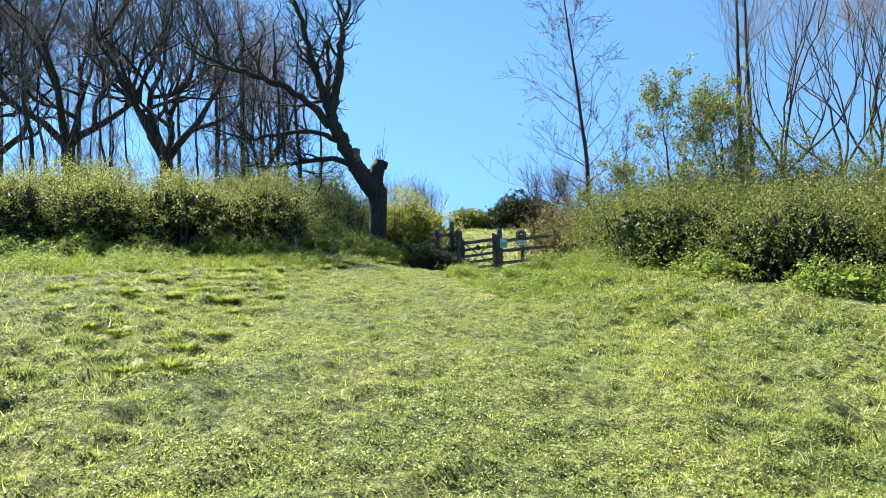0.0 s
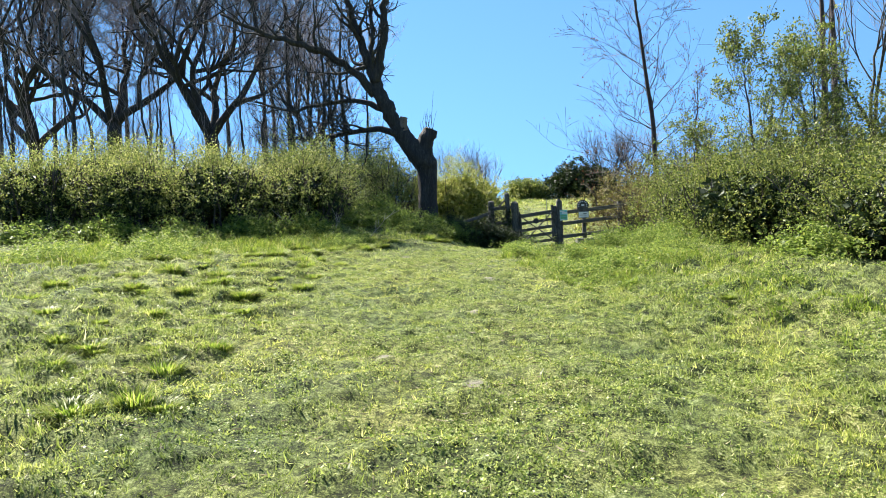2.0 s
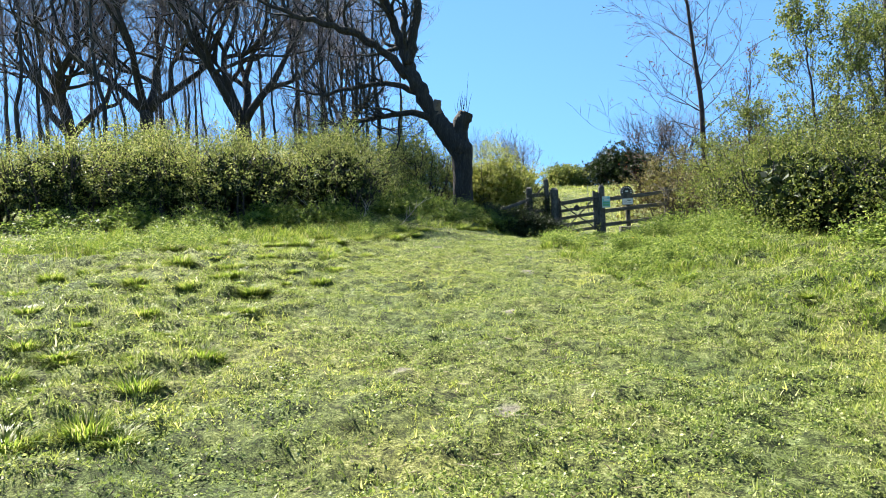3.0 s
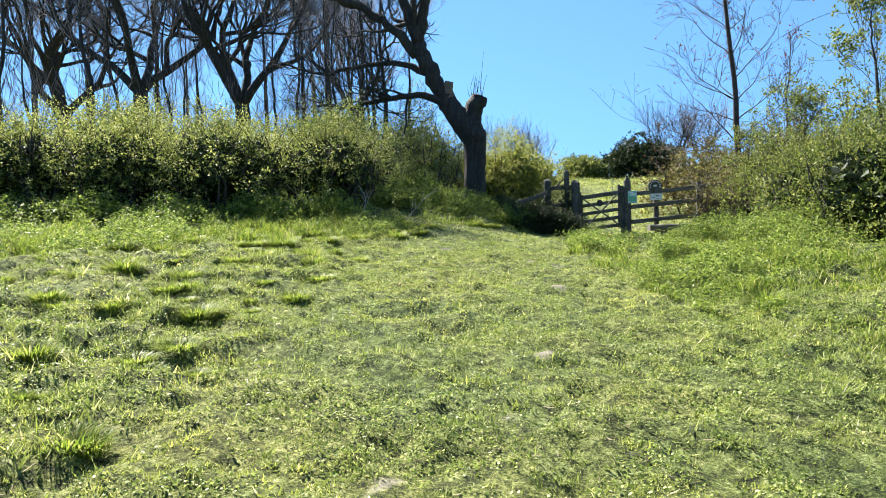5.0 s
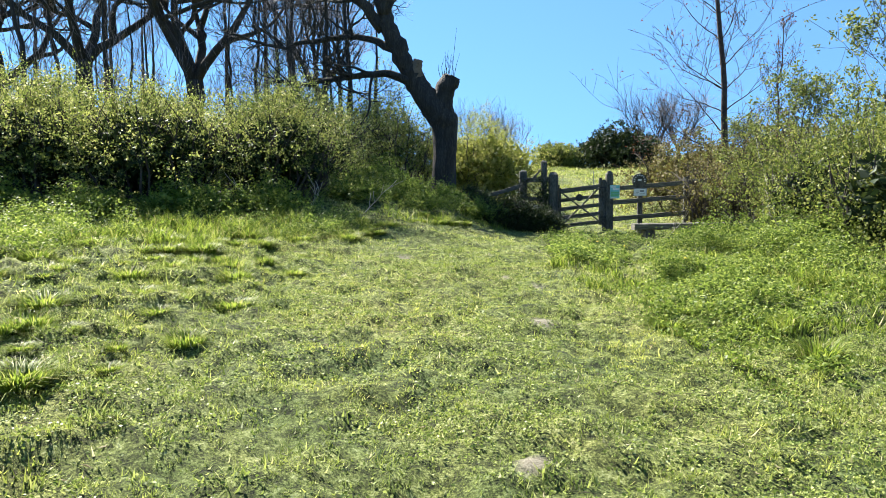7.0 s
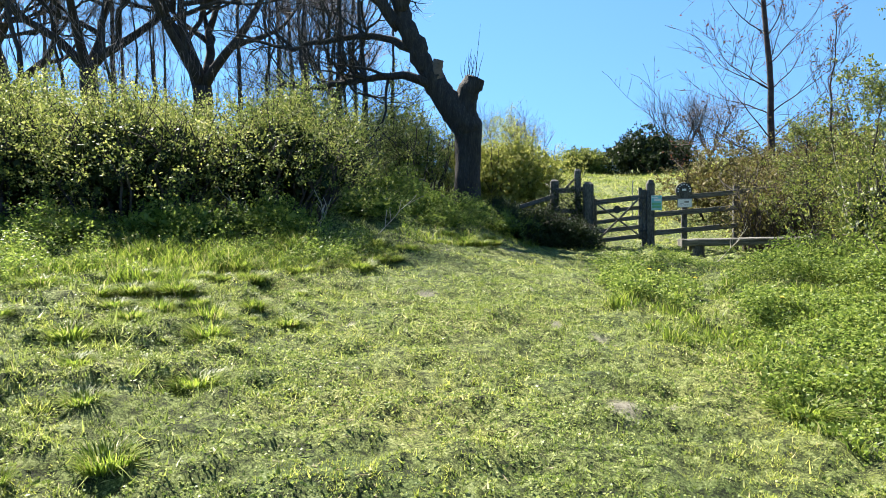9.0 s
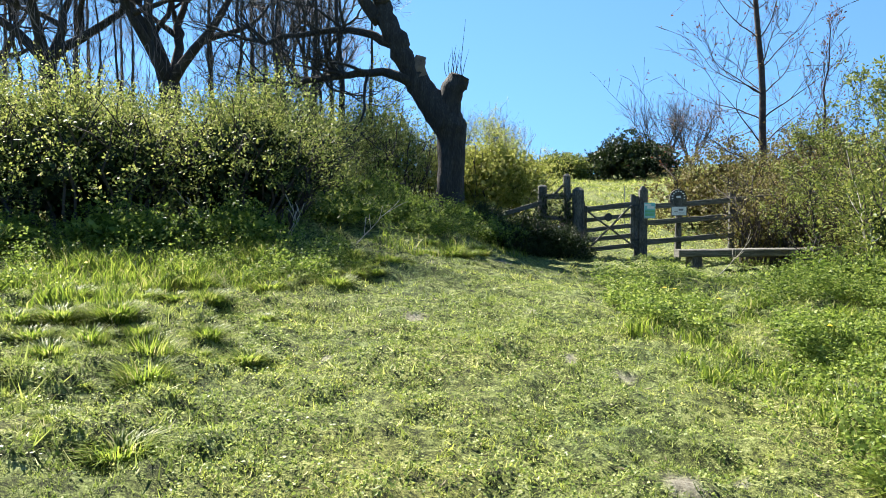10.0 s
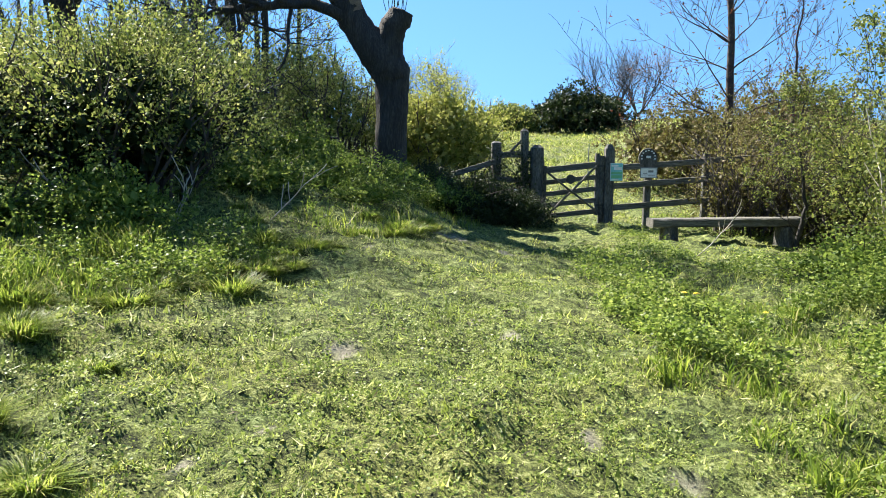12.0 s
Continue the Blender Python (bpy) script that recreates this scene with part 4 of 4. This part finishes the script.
HL = "bushy hawthorn shrub in new yellow-green leaf, dark inside"
HG = "hedge along the left bank"
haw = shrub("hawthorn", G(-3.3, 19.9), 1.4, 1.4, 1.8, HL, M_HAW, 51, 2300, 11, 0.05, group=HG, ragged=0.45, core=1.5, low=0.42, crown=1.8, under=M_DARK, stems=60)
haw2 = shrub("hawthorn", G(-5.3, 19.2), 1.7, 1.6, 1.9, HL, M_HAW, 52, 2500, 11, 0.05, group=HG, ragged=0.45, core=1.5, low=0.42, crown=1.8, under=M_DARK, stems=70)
copies((haw, haw2), ((-7.2, 18.9, 60, 1.05, 1.05), (-9.3, 18.6, 140, 1.02, 0.98), (-11.3, 18.4, 250, 1.05, 1.08), (-3.6, 22.6, 80, 1.05, 1.1), (-6.0, 22.2, 190, 1.1, 1.02), (-8.9, 22.0, 280, 1.3, 1.15)))
RL = "dense blackthorn shrub in fresh green leaf"
RH = "hedge along the right bank"
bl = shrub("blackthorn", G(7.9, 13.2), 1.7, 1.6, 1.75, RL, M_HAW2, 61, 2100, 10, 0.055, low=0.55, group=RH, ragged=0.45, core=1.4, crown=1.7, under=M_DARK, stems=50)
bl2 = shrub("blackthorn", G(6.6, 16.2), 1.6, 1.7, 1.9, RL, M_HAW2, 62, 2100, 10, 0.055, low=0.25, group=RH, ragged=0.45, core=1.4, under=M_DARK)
copies((bl, bl2), ((9.8, 11.6, 60, 1.0, 0.95), (10.3, 14.4, 140, 1.1, 0.98), (6.9, 19.2, 250, 1.0, 1.2), (9.0, 17.2, 20, 1.25, 1.1)))
hz = shrub("hazel", G(11.4, 22.0), 2.2, 2.0, 3.9, "tall hazel shrub with dull olive green new leaves", M_OLIVE, 63, 1900, 11, 0.065, core=1.4, group="tall shrubs on the right bank", ragged=0.35)
copies((hz,), ((11.6, 17.2, 200, 0.8, 0.66), (9.2, 20.6, 100, 0.8, 0.72), (14.0, 23.0, 90, 1.1, 1.15), (15.0, 19.5, 30, 1.0, 1.0), (12.5, 27.0, 300, 0.9, 0.9)))
AG = "open airy shrubs on the right bank"
el = shrub("sallow", G(9.9, 23.0), 1.0, 0.95, 3.6, "open airy sallow with pale new leaves", M_HAW, 64, 1150, 10, 0.05, low=0.35, stems=34, ragged=0.4, group=AG, up=0.9)
copies((el,), ((8.5, 21.8, 100, 1.0, 0.7), (8.3, 23.6, 300, 1.1, 0.72), (11.0, 25.0, 50, 1.2, 0.7)))
lt = leader_tree("young_maple", G(8.55, 20.8), "open young tree with clusters of small pale new leaves", 75, 5.2, 0.07, ((0, 0, -0.03), (0.02, 0, 0.05), (0.15, 0.05, 0.3), (0.0, -0.1, 0.6), (-0.1, 0, 0.85), (-0.05, 0.1, 1.0)), 3.8, 30, M_BARK, 0.2, 0.6, 2, "leafy young trees on the right bank", buds=M_HAW2, bud_count=7000, kids=(3, 4))
copies((lt,), ((9.9, 20.2, 110, 0.9, 0.86), (7.5, 22.2, 230, 0.75, 0.62), (10.9, 22.6, 20, 1.0, 1.05), (6.9, 23.6, 320, 0.6, 0.5)))
br = shrub("bramble", G(6.9, 25.4), 1.1, 0.8, 2.1, "thin tangled brown bramble and dogwood over the fence", M_BROWN, 65, 520, 8, 0.055, low=0.12, stems=60, ragged=0.35, group="thicket beside the fence")
copies((br,), ((8.3, 24.9, 120, 1.15, 1.15), (9.4, 26.6, 240, 1.4, 1.3), (7.7, 27.8, 60, 1.3, 1.2), (10.6, 24.2, 10, 1.3, 1.3)))
lo = shrub("nettle_patch", G(-1.2, 23.0), 0.9, 0.7, 0.55, "low patch of nettles and brambles under the old tree", M_NETTLE, 72, 420, 9, 0.055, low=0.1, stems=1, group="undergrowth by the pollard", ragged=0.4)
copies((lo,), ((-4.2, 18.0, 10, 1.0, 0.9), (-5.6, 17.5, 100, 1.1, 0.8), (-7.1, 17.3, 200, 1.1, 0.9), (-8.6, 17.1, 300, 1.2, 0.8), (-3.0, 18.6, 150, 0.9, 0.9), (-2.0, 21.2, 50, 1.0, 0.8), (-0.2, 24.2, 120, 1.0, 0.9), (-1.9, 24.6, 200, 1.2, 1.3), (0.6, 25.2, 280, 0.9, 0.8), (-0.6, 22.0, 20, 0.8, 0.6), (5.9, 18.9, 90, 1.1, 1.0), (5.6, 17.0, 150, 1.2, 0.9), (7.4, 11.2, 10, 1.2, 0.9), (6.4, 13.4, 60, 1.2, 0.9), (8.6, 10.0, 200, 1.2, 0.9), (4.6, 18.4, 330, 1.0, 0.75)))
md = shrub("bramble_mound", G(8.4, 31.5), 2.7, 2.0, 2.5, "mound of brown and green brambles on the hillside", M_BROWN, 66, 1300, 11, 0.095, low=0.05, stems=20, group="bramble mounds on the hill")
copies((md,), ((11.8, 32.5, 90, 1.1, 1.15),))
shrub("sallow_bush", G(1.0, 30.5), 2.1, 1.7, 2.95, "rounded bush in bright yellow-green blossom behind the pollard", M_YELLOW, 67, 2200, 12, 0.06, low=0.1, stems=10, up=0.1, group="bushes behind the pollard", ragged=0.25, core=1.5)
thn = shrub("thorn_bush", G(-1.9, 29.4), 1.5, 1.4, 2.5, "open thorn bush with scattered yellow-green leaves", M_HAW, 73, 1000, 10, 0.055, low=0.2, stems=34, group="thorn bushes behind the pollard", ragged=0.4)
copies((thn,), ((-3.8, 28.0, 210, 0.9, 0.95), (-5.8, 29.5, 10, 1.1, 1.2), (-2.8, 31.8, 40, 1.2, 1.3), (-0.6, 31.5, 140, 0.9, 0.9)))
# near-black leaf colour carries the tree shade that falls at the stile foot
ivc = shrub("ivy_clump", G(1.35, 25.5), 0.95, 0.7, 0.8, "ivy clump at the foot of the stile, leaves coloured dark for its shade", M_DARK, 68, 900, 10, 0.06, low=0.05, stems=10, group="ivy at the stile")
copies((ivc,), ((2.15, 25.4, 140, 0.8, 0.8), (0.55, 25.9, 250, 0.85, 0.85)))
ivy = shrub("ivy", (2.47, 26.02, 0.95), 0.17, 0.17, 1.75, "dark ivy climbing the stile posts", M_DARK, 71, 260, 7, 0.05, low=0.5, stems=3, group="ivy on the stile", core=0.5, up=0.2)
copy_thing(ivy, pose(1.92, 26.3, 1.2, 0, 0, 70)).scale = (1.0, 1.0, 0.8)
shrub("hill_bush", G(9.2, 47.5), 3.0, 2.2, 2.2, "dark rounded evergreen bush on the crest of the hill", M_DARK, 69, 1300, 11, 0.15, low=0.05, stems=12)
shrub("hill_bush", G(5.6, 46.5), 1.4, 1.3, 1.35, "small bright green bush on the crest of the hill", M_HAW2, 70, 900, 11, 0.12, low=0.05, stems=12)


# ---- tussocks ----
def tussock(at, seed, blades_n, reach, mat):
    g = np.random.default_rng(seed)
    t = thing("grass_tussock", at, "tall bright tussock of coarse grass, dark underneath", "grass tussock", "tussocks in the meadow")
    n = blades_n
    a, tilt = g.uniform(0, 2 * math.pi, n), np.abs(g.normal(0.38, 0.32, n))
    way = np.stack([np.cos(a) * np.sin(tilt), np.sin(a) * np.sin(tilt), np.cos(tilt)], 1)
    root = np.stack([np.cos(a) * 0.14 * np.sqrt(g.random(n)), np.sin(a) * 0.14 * np.sqrt(g.random(n)), np.full(n, -0.03)], 1)
    h = reach * g.uniform(0.5, 1.2, n)[:, None]
    s = np.stack([-np.sin(a), np.cos(a), np.zeros(n)], 1) * 0.0036
    mid = root + way * h * 0.6
    tip = mid + (way + np.stack([np.cos(a), np.sin(a), np.full(n, -0.8)], 1) * g.uniform(0.2, 0.9, n)[:, None]) * h * 0.5
    v = np.stack([root - s, root + s, mid + s, mid - s, tip], 1).reshape(-1, 3)
    i = np.arange(n)[:, None] * 5
    part("grass_clump", raw_mesh("blades", v, (i + np.array([0, 1, 2, 0, 2, 3, 3, 2, 4])).ravel(), 3, mat), t)["kind"] = "stuff"
    return t


kinds = [tussock(G(-2.2, 14.0), 81, 620, 0.21, M_LONG), tussock(G(2.85, 11.8), 82, 560, 0.22, M_LONG), tussock(G(-1.85, 6.3), 83, 380, 0.14, M_LONG)]
spots = [(-1.6, 14.2), (-2.05, 13.6), (2.0, 12.7), (-2.95, 9.75), (-2.1, 7.5), (-2.45, 6.9), (-3.4, 9.1), (-4.1, 14.8), (-3.5, 15.5), (-2.0, 16.9), (-1.6, 17.5), (-1.2, 18.3), (-0.8, 19.0), (-2.7, 16.3), (3.1, 13.4), (2.3, 13.3), (4.2, 14.2), (-3.0, 12.2), (-4.6, 11.3), (-5.4, 12.6), (-3.7, 13.2), (-6.3, 14.4), (-5.2, 15.2), (-2.9, 14.9), (3.6, 10.2), (2.2, 16.2), (1.9, 17.6)]
t_ = random.Random(9)
for k in range(60):
    y = 13.2 + 8.0 * k / 59
    spots.append((edge_left(y) - t_.uniform(-0.25, 1.0) ** 2 * 3.0 * t_.choice((1, 1, 0.3)), y + t_.uniform(-0.5, 0.5)))
for k in range(26):
    spots.append((t_.uniform(-6.5, -2.0), t_.uniform(10.3, 15.2)))
few = len(spots)
for k in range(64):
    y = t_.uniform(5.5, 16.0)
    spots.append((-1.5 - 0.02 * y - 3.2 * t_.random() ** 1.3, y))
for k, (x, y) in enumerate(spots):
    o = copy_thing(kinds[k % 2 if y > 10 and k < few else 2], pose(*G(x, y), 0, 0, k * 67))
    s = (0.75, 1.0, 1.15, 0.6, 0.85, 0.5, 1.05)[k % 7]
    o.scale = (s, s, s * (0.6, 0.8, 0.5)[k % 3])


def stick(at, way, length, radius, seed, label, twigs=4, mat=None):
    rng = random.Random(seed)
    t = thing("dead_branch", at, label, "branch", "dead sticks in the banks")
    out = [[], []]
    grow(rng, (0, 0, -0.03), way, length, radius, 1, out, 0.6, 0.1, (twigs, twigs + 1), 0.10, 0.4)
    part("stem", limbs_mesh("stem", out[0], 5, mat or M_DEAD), t)
    part("twig_spray", limbs_mesh("twigs", out[1], 3, mat or M_DEAD), t)


for at, way, ln, r, seed in (((-3.1, 18.6), (-0.7, 0.2, 0.5), 0.8, 0.008, 1), ((-2.4, 18.9), (0.05, 0, 1), 0.5, 0.010, 2), ((-2.45, 18.95), (0.2, 0.1, 1), 0.45, 0.008, 3), ((-1.6, 19.5), (0.6, 0, 0.6), 0.7, 0.010, 4), ((-3.9, 18.2), (-0.8, 0, 0.35), 0.7, 0.008, 5), ((4.5, 22.2), (0.6, 0, 0.6), 0.75, 0.012, 6)):
    stick(G(*at), way, ln, r, seed, "pale dry dead branch sticking out of the weeds")
for at, way, ln, r, seed in (((6.1, 20.2), (0.05, 0, 1), 1.5, 0.02, 11), ((6.5, 20.0), (0.25, 0, 1), 1.7, 0.026, 12)):
    stick(G(*at), way, ln, r, seed, "pale upright stem of a young shrub", 5, M_DEAD)


# ---- fallen logs behind the pollard ----
def log(at, way, length, radius, seed, label):
    rng = random.Random(seed)
    t = thing("fallen_log", at, label, "log", "brushwood behind the pollard")
    out = [[], []]
    grow(rng, (0, 0, radius * 0.6), way, length, radius, 1, out, 0.7, -0.15, (2, 3), 0.07, 0.4)
    part("stem", limbs_mesh("stem", out[0], 8, M_BARK), t)
    part("branchwork", limbs_mesh("branchwork", out[1], 4, M_BARK), t)


for x, y, way, ln, r, seed in ((-2.9, 26.6, (1, 0.1, 0.12), 2.4, 0.10, 1), (-2.3, 27.2, (1, -0.1, 0.25), 1.9, 0.08, 2), (-0.9, 27.0, (-1, 0.2, 0.35), 1.8, 0.07, 3), (-3.3, 26.2, (0.8, 0.2, 0.3), 1.6, 0.06, 4), (0.3, 27.3, (1, 0.1, 0.15), 1.5, 0.06, 5)):
    log(G(x, y), way, ln, r, seed, "fallen grey branch lying in the undergrowth")


def dandelion(at, seed):
    rng = random.Random(seed)
    t = thing("dandelion", at, "small yellow dandelion flower in the grass", "flower", "dandelions in the grass")
    vs, fs = [], []
    tube(vs, fs, [(0, 0, -0.02), (0.004, 0, 0.05), (0.01, 0.004, 0.10)], [0.003, 0.0025, 0.002], 4)
    part("stalk", mesh_of("stalk", vs, fs, M_CLOVER), t)
    bm = bmesh.new()
    for ring, (n, rad, z) in enumerate(((14, 0.024, 0.0), (11, 0.018, 0.004), (8, 0.011, 0.008))):
        for k in range(n):
            a = 2 * math.pi * (k + 0.5 * ring) / n
            d, s = Vector((math.cos(a), math.sin(a), 0)), Vector((-math.sin(a), math.cos(a), 0)) * 0.003
            c = Vector((0.01, 0.004, 0.10 + z))
            bm.faces.new([bm.verts.new(p) for p in (c - s * 0.4, c + d * rad - s + Vector((0, 0, 0.004)), c + d * rad + s + Vector((0, 0, 0.004)), c + s * 0.4)])
    me = bpy.data.meshes.new("petals")
    bm.to_mesh(me), bm.free()
    me.materials.append(M_PETAL)
    part("flower_head", me, t, "yellow flower head")
    return t


flower = dandelion(G(2.05, 16.9, 0.14), 1)
for x, y in ((2.2, 17.0), (2.45, 16.4), (-2.9, 11.5), (2.9, 15.2), (-3.6, 15.9)):
    copy_thing(flower, pose(*G(x, y, 0.12), 0, 0, x * 100))
